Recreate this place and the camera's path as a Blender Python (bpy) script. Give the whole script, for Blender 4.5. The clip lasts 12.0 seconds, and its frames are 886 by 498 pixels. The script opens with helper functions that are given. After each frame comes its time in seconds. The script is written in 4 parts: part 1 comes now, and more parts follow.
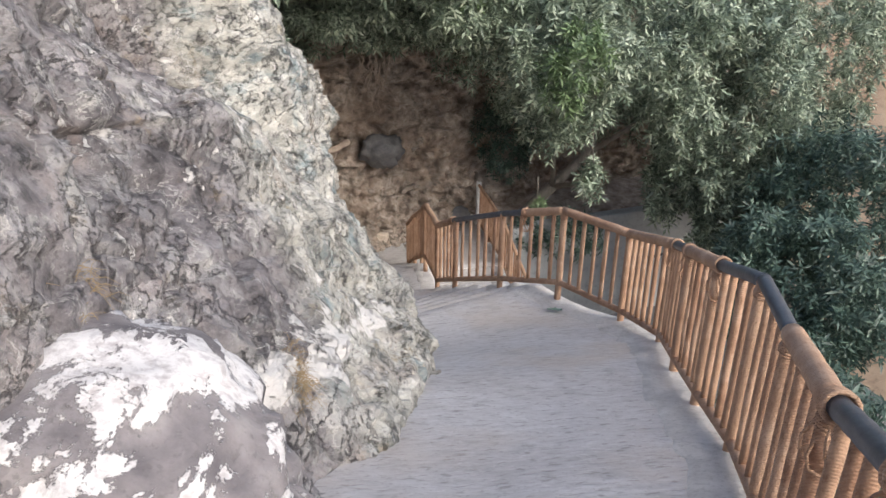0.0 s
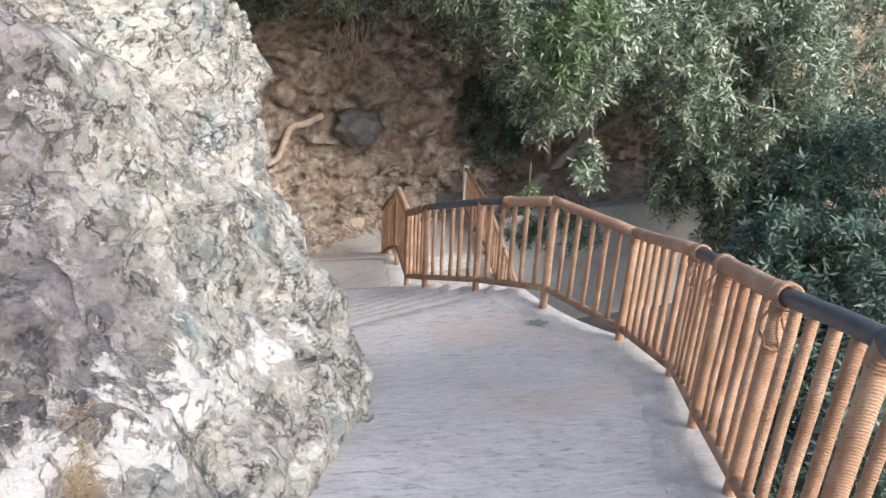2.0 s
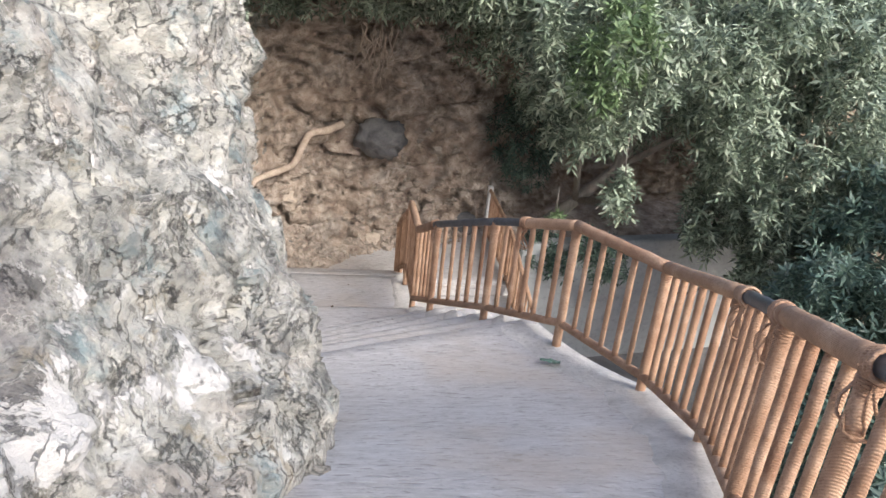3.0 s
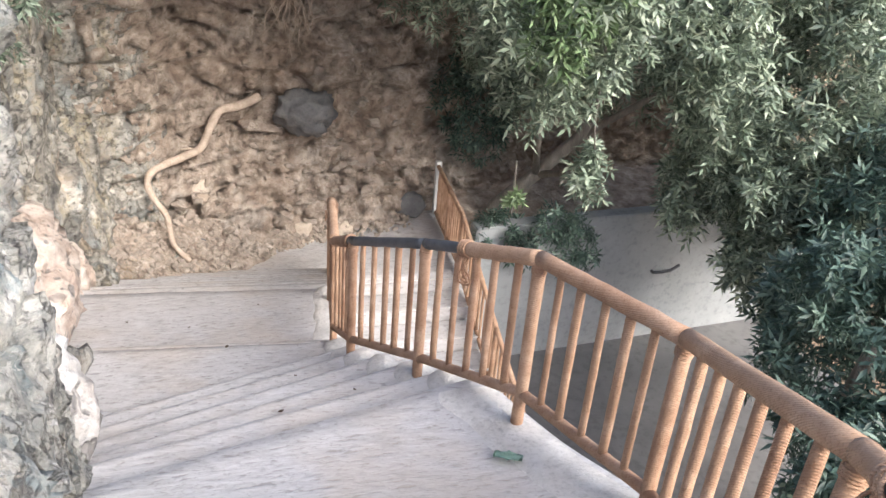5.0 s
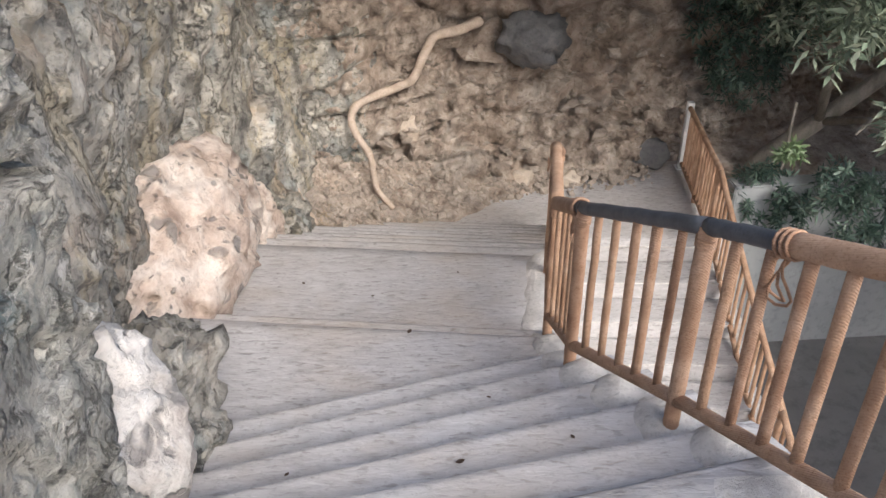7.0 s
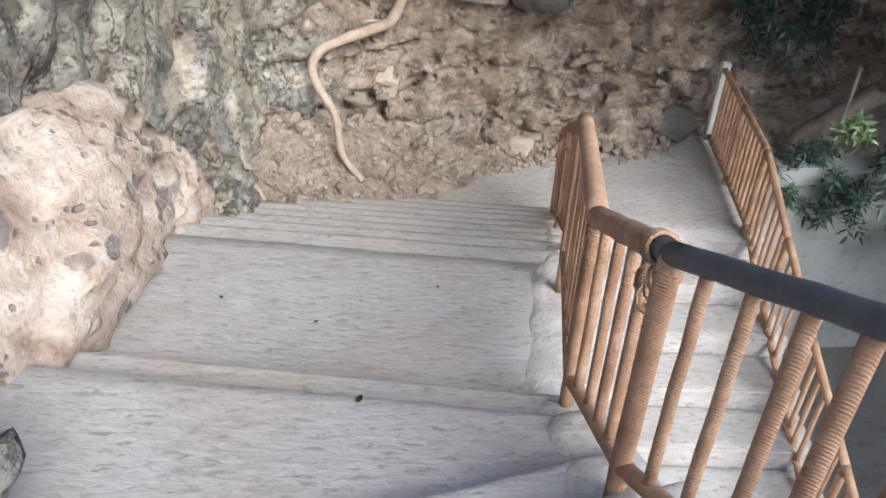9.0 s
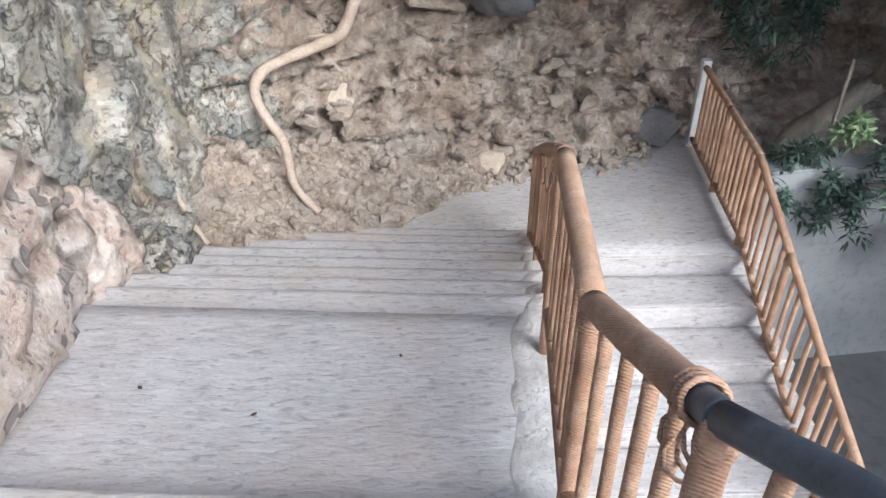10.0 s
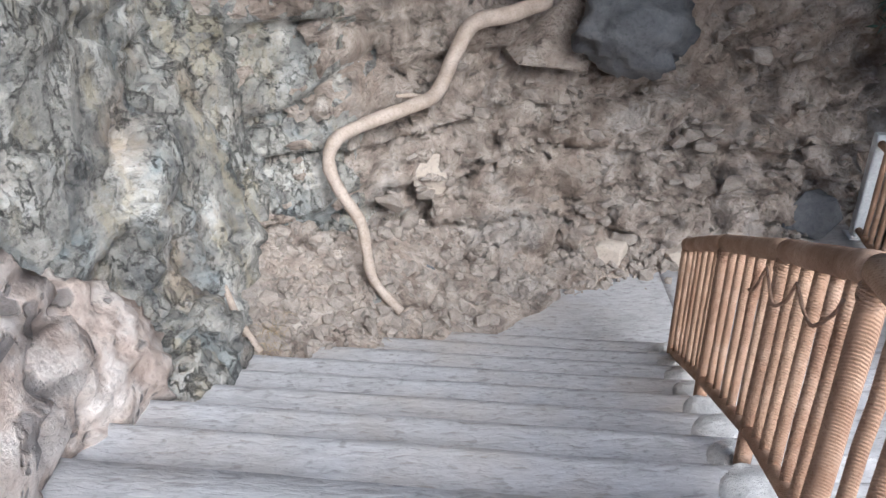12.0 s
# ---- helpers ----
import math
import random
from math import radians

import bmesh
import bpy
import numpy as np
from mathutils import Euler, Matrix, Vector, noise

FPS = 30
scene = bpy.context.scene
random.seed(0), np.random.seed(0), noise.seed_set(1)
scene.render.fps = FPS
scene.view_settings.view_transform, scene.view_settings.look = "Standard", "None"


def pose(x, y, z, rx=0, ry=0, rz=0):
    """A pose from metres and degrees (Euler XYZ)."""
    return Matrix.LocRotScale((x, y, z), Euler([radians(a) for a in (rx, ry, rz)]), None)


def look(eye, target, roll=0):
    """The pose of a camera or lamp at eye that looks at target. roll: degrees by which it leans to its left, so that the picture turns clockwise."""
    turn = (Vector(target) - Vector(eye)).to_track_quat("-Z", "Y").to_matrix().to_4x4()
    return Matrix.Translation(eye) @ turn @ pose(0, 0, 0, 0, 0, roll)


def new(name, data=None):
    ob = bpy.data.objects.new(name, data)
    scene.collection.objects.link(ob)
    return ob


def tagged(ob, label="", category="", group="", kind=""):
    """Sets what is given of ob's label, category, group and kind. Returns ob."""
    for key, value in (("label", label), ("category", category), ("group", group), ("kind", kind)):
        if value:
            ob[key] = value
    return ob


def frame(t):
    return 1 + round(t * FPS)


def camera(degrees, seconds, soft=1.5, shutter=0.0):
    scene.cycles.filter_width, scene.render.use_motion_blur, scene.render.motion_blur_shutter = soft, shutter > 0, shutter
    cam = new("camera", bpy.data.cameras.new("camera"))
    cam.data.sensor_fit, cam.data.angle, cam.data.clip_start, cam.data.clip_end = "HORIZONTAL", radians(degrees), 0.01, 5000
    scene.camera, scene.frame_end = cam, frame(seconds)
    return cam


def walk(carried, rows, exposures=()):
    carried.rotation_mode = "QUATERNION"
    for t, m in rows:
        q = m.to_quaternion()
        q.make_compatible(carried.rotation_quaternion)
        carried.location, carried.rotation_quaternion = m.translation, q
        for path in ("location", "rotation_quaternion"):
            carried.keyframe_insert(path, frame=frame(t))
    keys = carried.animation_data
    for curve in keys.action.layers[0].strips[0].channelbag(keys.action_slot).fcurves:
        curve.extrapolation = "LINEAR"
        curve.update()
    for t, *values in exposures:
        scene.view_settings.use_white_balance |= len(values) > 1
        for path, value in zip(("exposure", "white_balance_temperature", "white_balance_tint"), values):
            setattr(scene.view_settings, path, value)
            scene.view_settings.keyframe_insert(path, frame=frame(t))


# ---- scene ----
cam = camera(57.7, 12.0)
PATH = [
    (0, (0.219, -2.353, 1.417), (0.736, -0.622, 0.56), 0.8),
    (0.5, (0.429, -2.015, 1.229), (0.749, -0.274, 0.298), 0.6),
    (1, (0.55, -1.589, 1.102), (0.84, 0.211, 0.278), -2.6),
    (1.5, (0.766, -1.229, 0.9), (1.121, 0.534, 0.026), 1.8),
    (2, (0.968, -0.941, 0.787), (1.491, 0.771, -0.104), 2.8),
    (2.5, (1.136, -0.622, 0.667), (1.732, 1.099, -0.159), 4.5),
    (2.7, (1.221, -0.492, 0.553), (1.743, 1.251, -0.276), 5.4),
    (4.3, (1.946, 1.069, 0.096), (2.341, 2.818, -0.79), 7.0),
    (4.5, (2.048, 1.338, 0.039), (2.602, 3.052, -0.831), 6.7),
    (5, (2.192, 1.7, -0.006), (2.737, 3.386, -0.934), 4.8),
    (5.5, (2.298, 2.078, -0.2), (2.569, 3.852, -1.082), 3.5),
    (6, (2.375, 2.545, -0.368), (2.555, 4.315, -1.282), 1.6),
    (6.5, (2.482, 2.979, -0.607), (2.533, 4.649, -1.707), 1.0),
    (7, (2.476, 3.437, -0.795), (2.475, 5.129, -1.861), -0.6),
    (7.5, (2.486, 3.854, -0.999), (2.388, 5.511, -2.114), 3.1),
    (7.7, (2.507, 4.024, -1.014), (2.472, 5.67, -2.149), 3.3),
    (9.3, (2.53, 5.51, -1.592), (2.583, 7.124, -2.772), 1.9),
    (9.5, (2.548, 5.681, -1.571), (2.582, 7.262, -2.795), 0.4),
    (10, (2.637, 6.062, -1.73), (2.733, 7.685, -2.894), 0.1),
    (10.5, (2.531, 6.46, -1.933), (2.662, 8.13, -3.026), -0.6),
    (11, (2.438, 6.781, -2.147), (2.408, 8.436, -3.271), 3.2),
    (11.5, (2.365, 7.123, -2.234), (2.358, 8.842, -3.256), -1.7),
    (12, (2.374, 7.501, -2.451), (2.303, 9.234, -3.447), -1.3),
]
walk(cam, [(t, look(eye, target, roll)) for t, eye, target, roll in PATH],
     [(0, 0.85, 6500, 10), (0.5, 0.6, 6500, 10), (1.0, 0.58, 6500, 10), (1.5, 0.9, 6500, 10), (2.5, 1.22, 6450, 10), (4.4, 0.95, 6400, 10), (5.05, 1.5, 6400, 10), (5.6, 1.2, 6450, 10), (7.5, 1.05, 6400, 10), (9.5, 1.25, 5900, 6), (10.5, 1.38, 5600, 7), (12.0, 1.2, 5450, 7)])

# ---- world and light ----
world = bpy.data.worlds.new("world")
scene.world = world
world.use_nodes = True
sky = world.node_tree.nodes.new("ShaderNodeTexSky")
sky.sky_type = "NISHITA"
sky.sun_disc = False
SUN_UP, SUN_TURN = radians(36.9), radians(151)
sky.sun_elevation, sky.sun_rotation = SUN_UP, SUN_TURN
sky.air_density, sky.dust_density = 1.0, 3.0
back = world.node_tree.nodes["Background"]
world.node_tree.links.new(sky.outputs[0], back.inputs[0])
back.inputs[1].default_value = 0.13
sun = new("sun", bpy.data.lights.new("sun", "SUN"))
sun.data.energy, sun.data.angle, sun.data.color = 1.4, radians(32), (1.0, 0.97, 0.92)
sun.matrix_world = look((6.4, -11.5, 9.9), (0, 0, 0))


# ---- materials ----
class Mat:
    """A small builder for node materials in object or world space."""

    def __init__(self, name, rough=0.85, metal=0.0):
        self.m = bpy.data.materials.new(name)
        self.m.use_nodes = True
        self.t = self.m.node_tree
        self.b = self.t.nodes["Principled BSDF"]
        self.b.inputs["Roughness"].default_value = rough
        self.b.inputs["Metallic"].default_value = metal
        self.geo = self.t.nodes.new("ShaderNodeNewGeometry")
        self.pos = self.geo.outputs["Position"]

    def node(self, kind, **inputs):
        n = self.t.nodes.new(kind)
        for k, v in inputs.items():
            sock = n.inputs[k.replace("_", " ")]
            if isinstance(v, bpy.types.NodeSocket):
                self.t.links.new(v, sock)
            else:
                sock.default_value = v
        return n

    def coords(self, sx=1, sy=1, sz=1, turn=0.0):
        n = self.node("ShaderNodeMapping", Vector=self.pos, Scale=(sx, sy, sz), Rotation=(0, 0, turn))
        return n.outputs[0]

    def noise(self, scale, detail=6, rough=0.6, dist=0.0, at=None):
        n = self.node("ShaderNodeTexNoise", Vector=at or self.pos, Scale=scale, Detail=detail, Roughness=rough, Distortion=dist)
        return n.outputs["Fac"]

    def voronoi(self, scale, at=None, feature="F1", out="Distance"):
        n = self.node("ShaderNodeTexVoronoi", Vector=at or self.pos, Scale=scale)
        n.feature = feature
        return n.outputs[out]

    def warp(self, amount, scale, at=None):
        n = self.node("ShaderNodeTexNoise", Vector=at or self.pos, Scale=scale, Detail=6.0, Roughness=0.7)
        v = self.t.nodes.new("ShaderNodeVectorMath")
        v.operation = "MULTIPLY_ADD"
        self.t.links.new(n.outputs["Color"], v.inputs[0])
        v.inputs[1].default_value = (amount, amount, amount)
        self.t.links.new(at or self.pos, v.inputs[2])
        return v.outputs[0]

    def shards(self, c, scale, lo, hi, amount, crack=0.0, width=0.05):
        """Breaks a colour into uneven angular patches, with dark cracks between some of them. Gives the colour and the cracks."""
        w = self.warp(0.8 / scale, scale * 1.6, self.coords(1.0, 0.85, 1.5, 0.4))
        tone = self.ramp(self.voronoi(scale, w, "F1", "Color"), (0.1, lo), (0.9, hi))
        c = self.mix(amount, c, tone, "MULTIPLY")
        line = self.ramp(self.voronoi(scale, w, "DISTANCE_TO_EDGE"), (0.0, 1.0), (width, 0.0))
        line = self.math("MULTIPLY", line, self.ramp(self.noise(scale * 0.7, 4), (0.5, 0.0), (0.62, 1.0)))
        self.tone = tone
        return self.mix(self.math("MULTIPLY", line, crack), c, (0.07, 0.06, 0.055)), line

    def seam(self, scale, width, at=None):
        """Long, thin, irregular lines that fade in and out."""
        d = self.math("ABSOLUTE", self.math("SUBTRACT", self.noise(scale, 9, 0.62, 0.2, at), 0.5))
        return self.math("MULTIPLY", self.ramp(d, (0.0, 1.0), (width, 0.0)), self.ramp(self.noise(scale * 0.8, 3), (0.42, 0.0), (0.54, 1.0)))

    def ramp(self, fac, *stops):
        n = self.node("ShaderNodeValToRGB", Fac=fac)
        e = n.color_ramp.elements
        while len(e) < len(stops):
            e.new(0.5)
        for el, (p, c) in zip(e, stops):
            el.position = p
            el.color = (*c, 1) if isinstance(c, tuple) else (c, c, c, 1)
        return n.outputs[0]

    def mix(self, fac, a, b, blend="MIX"):
        n = self.t.nodes.new("ShaderNodeMix")
        n.data_type, n.blend_type = "RGBA", blend
        for sock, v in ((n.inputs[0], fac), (n.inputs[6], a), (n.inputs[7], b)):
            if isinstance(v, bpy.types.NodeSocket):
                self.t.links.new(v, sock)
            else:
                sock.default_value = (*v, 1) if isinstance(v, tuple) else v
        return n.outputs[2]

    def math(self, op, a, b=0.0, clamp=False):
        n = self.t.nodes.new("ShaderNodeMath")
        n.operation, n.use_clamp = op, clamp
        for sock, v in ((n.inputs[0], a), (n.inputs[1], b)):
            if isinstance(v, bpy.types.NodeSocket):
                self.t.links.new(v, sock)
            else:
                sock.default_value = v
        return n.outputs[0]

    def color(self, c):
        self.t.links.new(c, self.b.inputs["Base Color"])
        return self

    def bump(self, h, dist, strength=1.0):
        n = self.node("ShaderNodeBump", Height=h, Distance=dist, Strength=strength)
        self.t.links.new(n.outputs[0], self.b.inputs["Normal"])
        return self


def cliff_rock_material():
    """Purple-grey slab that passes into a cream and blue-green broken mass, with a lime-white band low down."""
    k = Mat("cliff_rock", 0.8)
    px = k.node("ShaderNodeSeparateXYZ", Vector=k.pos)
    big = k.noise(0.9, 5, 0.55, 0.2)
    mid = k.noise(2.6, 12, 0.7, 0.1)
    fine = k.noise(16.0, 7, 0.72)
    bed = k.noise(3.4, 11, 0.72, 0.1, k.coords(1.0, 0.7, 2.0, 0.5))
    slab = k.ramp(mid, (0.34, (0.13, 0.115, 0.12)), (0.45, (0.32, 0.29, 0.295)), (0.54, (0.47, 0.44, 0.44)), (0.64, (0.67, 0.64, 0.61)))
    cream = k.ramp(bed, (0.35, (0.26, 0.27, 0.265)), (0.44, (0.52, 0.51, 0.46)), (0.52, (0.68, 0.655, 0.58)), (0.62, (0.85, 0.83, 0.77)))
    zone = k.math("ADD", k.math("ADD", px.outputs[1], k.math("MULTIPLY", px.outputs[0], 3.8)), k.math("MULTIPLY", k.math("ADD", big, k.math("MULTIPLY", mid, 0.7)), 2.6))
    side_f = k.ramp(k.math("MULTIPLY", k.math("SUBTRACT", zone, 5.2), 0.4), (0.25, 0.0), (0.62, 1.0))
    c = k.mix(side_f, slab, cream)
    pinkish = k.ramp(k.noise(1.7, 8, 0.62, 0.4), (0.54, 0.0), (0.64, 1.0))
    c = k.mix(k.math("MULTIPLY", pinkish, 0.35), c, (0.5, 0.38, 0.32))
    ochre = k.ramp(k.noise(2.9, 9, 0.68, 0.3), (0.58, 0.0), (0.67, 1.0))
    c = k.mix(k.math("MULTIPLY", ochre, 0.5), c, (0.46, 0.34, 0.17))
    teal = k.ramp(k.noise(2.1, 9, 0.66, 0.3, k.coords(1, 1, 1.3, 0.9)), (0.55, 0.0), (0.65, 1.0))
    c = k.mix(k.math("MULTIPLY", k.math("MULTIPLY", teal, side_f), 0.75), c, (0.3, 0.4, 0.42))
    veins = k.ramp(k.noise(4.2, 12, 0.74, 0.3), (0.565, 0.0), (0.6, 1.0))
    c = k.mix(k.math("MULTIPLY", veins, 0.55), c, (0.7, 0.68, 0.64))
    dark = k.ramp(fine, (0.38, 1.0), (0.47, 0.0))
    c = k.mix(k.math("MULTIPLY", dark, 0.65), c, (0.13, 0.12, 0.12))
    c, _ = k.shards(c, 2.2, 0.66, 1.0, 0.8, 0.1, 0.012)
    c, crk2 = k.shards(c, 7.0, 0.55, 1.0, 0.85, 0.15, 0.03)
    tone2 = k.tone
    line = k.math("MAXIMUM", k.seam(1.5, 0.009, k.coords(1.0, 0.6, 1.7, 0.4)), k.seam(3.8, 0.014, k.coords(1.3, 0.8, 1.0, 1.3)))
    c = k.mix(k.math("MULTIPLY", k.seam(2.6, 0.012, k.coords(0.8, 1.2, 1.4, 2.1)), 0.6), c, (0.72, 0.69, 0.64))
    c = k.mix(k.math("MULTIPLY", line, 0.5), c, (0.07, 0.06, 0.06))
    # lime crust low on the face above the ramp
    fall = k.math("ADD", px.outputs[2], k.math("MULTIPLY", px.outputs[1], 0.38))
    low = k.math("SUBTRACT", 1.0, k.math("ABSOLUTE", k.math("MULTIPLY", k.math("ADD", fall, 0.5), 3.2)), True)
    near = k.math("MULTIPLY", k.math("SUBTRACT", 3.4, px.outputs[1]), 1.0, True)
    patch = k.math("ADD", k.noise(3.6, 13, 0.7, 0.3), k.math("MULTIPLY", k.math("MULTIPLY", low, near), 0.17))
    white = k.ramp(patch, (0.605, 0.0), (0.63, 1.0))
    c = k.mix(k.math("MULTIPLY", white, 0.85), c, (0.8, 0.77, 0.74))
    k.color(c)
    h = k.math("ADD", k.math("MULTIPLY", bed, 0.6), k.math("ADD", k.math("MULTIPLY", fine, 0.6), k.math("MULTIPLY", white, 0.12)))
    h = k.math("SUBTRACT", h, k.math("ADD", k.math("MULTIPLY", line, 0.5), k.math("MULTIPLY", crk2, 0.15)))
    k.bump(k.math("ADD", h, k.math("MULTIPLY", tone2, 0.25)), 0.055, 1.0)
    return k.m


def lichen_rock_material():
    """Smooth purple-grey stone under islands of white lichen."""
    k = Mat("lichen_rock", 0.85)
    mid = k.noise(3.0, 8, 0.62, 0.2)
    fine = k.noise(20.0, 6, 0.66)
    c = k.ramp(mid, (0.34, (0.14, 0.125, 0.13)), (0.5, (0.25, 0.225, 0.225)), (0.66, (0.36, 0.33, 0.32)))
    c = k.mix(k.math("MULTIPLY", k.ramp(fine, (0.36, 1.0), (0.45, 0.0)), 0.4), c, (0.1, 0.09, 0.09))
    crust = k.noise(3.0, 14, 0.72, 0.2, k.coords(1.0, 0.7, 1.7, 0.3))
    white = k.ramp(crust, (0.51, 0.0), (0.522, 1.0))
    c = k.mix(white, c, k.ramp(fine, (0.35, (0.5, 0.46, 0.45)), (0.55, (0.76, 0.73, 0.71))))
    k.color(c)
    k.bump(k.math("ADD", k.math("ADD", k.math("MULTIPLY", white, 0.25), mid), k.math("MULTIPLY", fine, 0.4)), 0.02, 0.8)
    return k.m


def grey_rock_material():
    """Weathered wall rock: grey, buff and ochre in upright stains, with pale lime runs and dark seams."""
    k = Mat("stained_rock", 0.85)
    mid = k.noise(2.4, 12, 0.7, 0.1)
    fine = k.noise(15.0, 7, 0.72)
    drip = k.noise(2.2, 10, 0.68, 0.1, k.coords(1.7, 1.7, 0.5))
    c = k.ramp(mid, (0.34, (0.22, 0.215, 0.205)), (0.44, (0.45, 0.425, 0.38)), (0.53, (0.62, 0.58, 0.51)), (0.63, (0.8, 0.77, 0.71)))
    c = k.mix(k.math("MULTIPLY", k.ramp(drip, (0.52, 0.0), (0.62, 1.0)), 0.5), c, (0.58, 0.48, 0.3))
    c = k.mix(k.math("MULTIPLY", k.ramp(drip, (0.36, 1.0), (0.45, 0.0)), 0.5), c, (0.3, 0.32, 0.325))
    c = k.mix(k.math("MULTIPLY", k.ramp(k.noise(1.5, 8, 0.62, 0.4), (0.54, 0.0), (0.65, 1.0)), 0.4), c, (0.54, 0.39, 0.29))
    blue = k.ramp(k.noise(1.9, 8, 0.64, 0.4, k.coords(1, 1, 0.8, 0.7)), (0.55, 0.0), (0.64, 1.0))
    c = k.mix(k.math("MULTIPLY", blue, 0.5), c, (0.34, 0.4, 0.415))
    lime = k.ramp(k.noise(3.4, 12, 0.72, 0.3, k.coords(1.2, 1.2, 0.7)), (0.595, 0.0), (0.635, 1.0))
    c = k.mix(k.math("MULTIPLY", lime, 0.6), c, (0.78, 0.77, 0.73))
    c = k.mix(k.math("MULTIPLY", k.ramp(fine, (0.38, 1.0), (0.47, 0.0)), 0.65), c, (0.13, 0.12, 0.11))
    c, _ = k.shards(c, 2.2, 0.66, 1.0, 0.8, 0.1, 0.012)
    c, crk2 = k.shards(c, 7.5, 0.56, 1.0, 0.85, 0.15, 0.03)
    tone2 = k.tone
    line = k.math("MAXIMUM", k.seam(1.4, 0.01, k.coords(1.2, 1.2, 0.6, 0.4)), k.seam(3.6, 0.014, k.coords(1.2, 0.9, 0.8, 1.3)))
    c = k.mix(k.math("MULTIPLY", line, 0.5), c, (0.07, 0.06, 0.055))
    k.color(c)
    h = k.math("ADD", k.math("MULTIPLY", drip, 0.4), k.math("ADD", k.math("MULTIPLY", fine, 0.6), k.math("MULTIPLY", mid, 0.4)))
    h = k.math("SUBTRACT", h, k.math("ADD", k.math("MULTIPLY", line, 0.5), k.math("MULTIPLY", crk2, 0.15)))
    k.bump(k.math("ADD", h, k.math("MULTIPLY", tone2, 0.15)), 0.055, 1.0)
    return k.m


def pale_rock_material(name="pale_limestone", lo=(0.42, 0.31, 0.25), mid_c=(0.62, 0.5, 0.42), hi=(0.78, 0.69, 0.62)):
    """Soft pitted stone: rounded hollows with grey bottoms, crumbly between."""
    k = Mat(name, 0.9)
    mid = k.noise(3.2, 10, 0.66, 0.3)
    fine = k.noise(18, 8, 0.7)
    c = k.ramp(mid, (0.34, lo), (0.46, mid_c), (0.6, hi))
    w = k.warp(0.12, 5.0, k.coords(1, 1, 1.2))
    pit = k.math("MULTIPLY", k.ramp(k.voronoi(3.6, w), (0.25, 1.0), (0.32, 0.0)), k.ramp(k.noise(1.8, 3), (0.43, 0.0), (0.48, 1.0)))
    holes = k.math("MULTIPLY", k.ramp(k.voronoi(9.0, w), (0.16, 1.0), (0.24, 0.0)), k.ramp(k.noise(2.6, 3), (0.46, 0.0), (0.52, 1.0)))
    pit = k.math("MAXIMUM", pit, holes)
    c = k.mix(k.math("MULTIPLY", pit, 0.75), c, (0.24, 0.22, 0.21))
    c = k.mix(k.math("MULTIPLY", k.ramp(fine, (0.36, 1.0), (0.45, 0.0)), 0.4), c, tuple(v * 0.5 for v in lo))
    rust = k.ramp(k.noise(2.4, 8, 0.66, 0.4), (0.56, 0.0), (0.66, 1.0))
    c = k.mix(k.math("MULTIPLY", rust, 0.4), c, tuple(v * 0.85 for v in lo))
    k.color(c)
    h = k.math("SUBTRACT", k.math("ADD", k.math("MULTIPLY", mid, 1.2), k.math("MULTIPLY", fine, 0.5)), k.math("MULTIPLY", pit, 0.5))
    k.bump(h, 0.05, 0.9)
    return k.m


def soil_material():
    """Dry clayey earth: peach-brown, crumbled into clods, with grey and rusty drifts."""
    k = Mat("soil_bank", 0.95)
    big = k.noise(0.8, 6, 0.6, 0.4)
    mid = k.noise(3.6, 9, 0.64, 0.2)
    fine = k.noise(22, 6, 0.66)
    c = k.ramp(mid, (0.34, (0.22, 0.172, 0.14)), (0.45, (0.39, 0.315, 0.26)), (0.55, (0.53, 0.445, 0.375)), (0.66, (0.68, 0.6, 0.525)))
    c = k.mix(k.math("MULTIPLY", k.ramp(big, (0.46, 0.0), (0.6, 1.0)), 0.4), c, (0.38, 0.275, 0.205))
    c = k.mix(k.math("MULTIPLY", k.ramp(k.noise(1.3, 7, 0.62, 0.4), (0.56, 0.0), (0.66, 1.0)), 0.4), c, (0.4, 0.375, 0.35))
    c = k.mix(k.math("MULTIPLY", k.ramp(fine, (0.35, 1.0), (0.43, 0.0)), 0.5), c, (0.17, 0.125, 0.095))
    c, crk = k.shards(c, 3.2, 0.8, 1.0, 0.7, 0.35, 0.03)
    k.color(c)
    clod = k.ramp(k.voronoi(11.0, k.warp(0.08, 9.0), "DISTANCE_TO_EDGE"), (0.0, 0.0), (0.16, 1.0))
    h = k.math("ADD", k.math("ADD", k.math("MULTIPLY", mid, 1.2), k.math("MULTIPLY", fine, 0.55)), k.math("SUBTRACT", k.math("MULTIPLY", clod, 0.16), k.math("MULTIPLY", crk, 0.5)))
    k.bump(h, 0.06, 1.0)
    return k.m


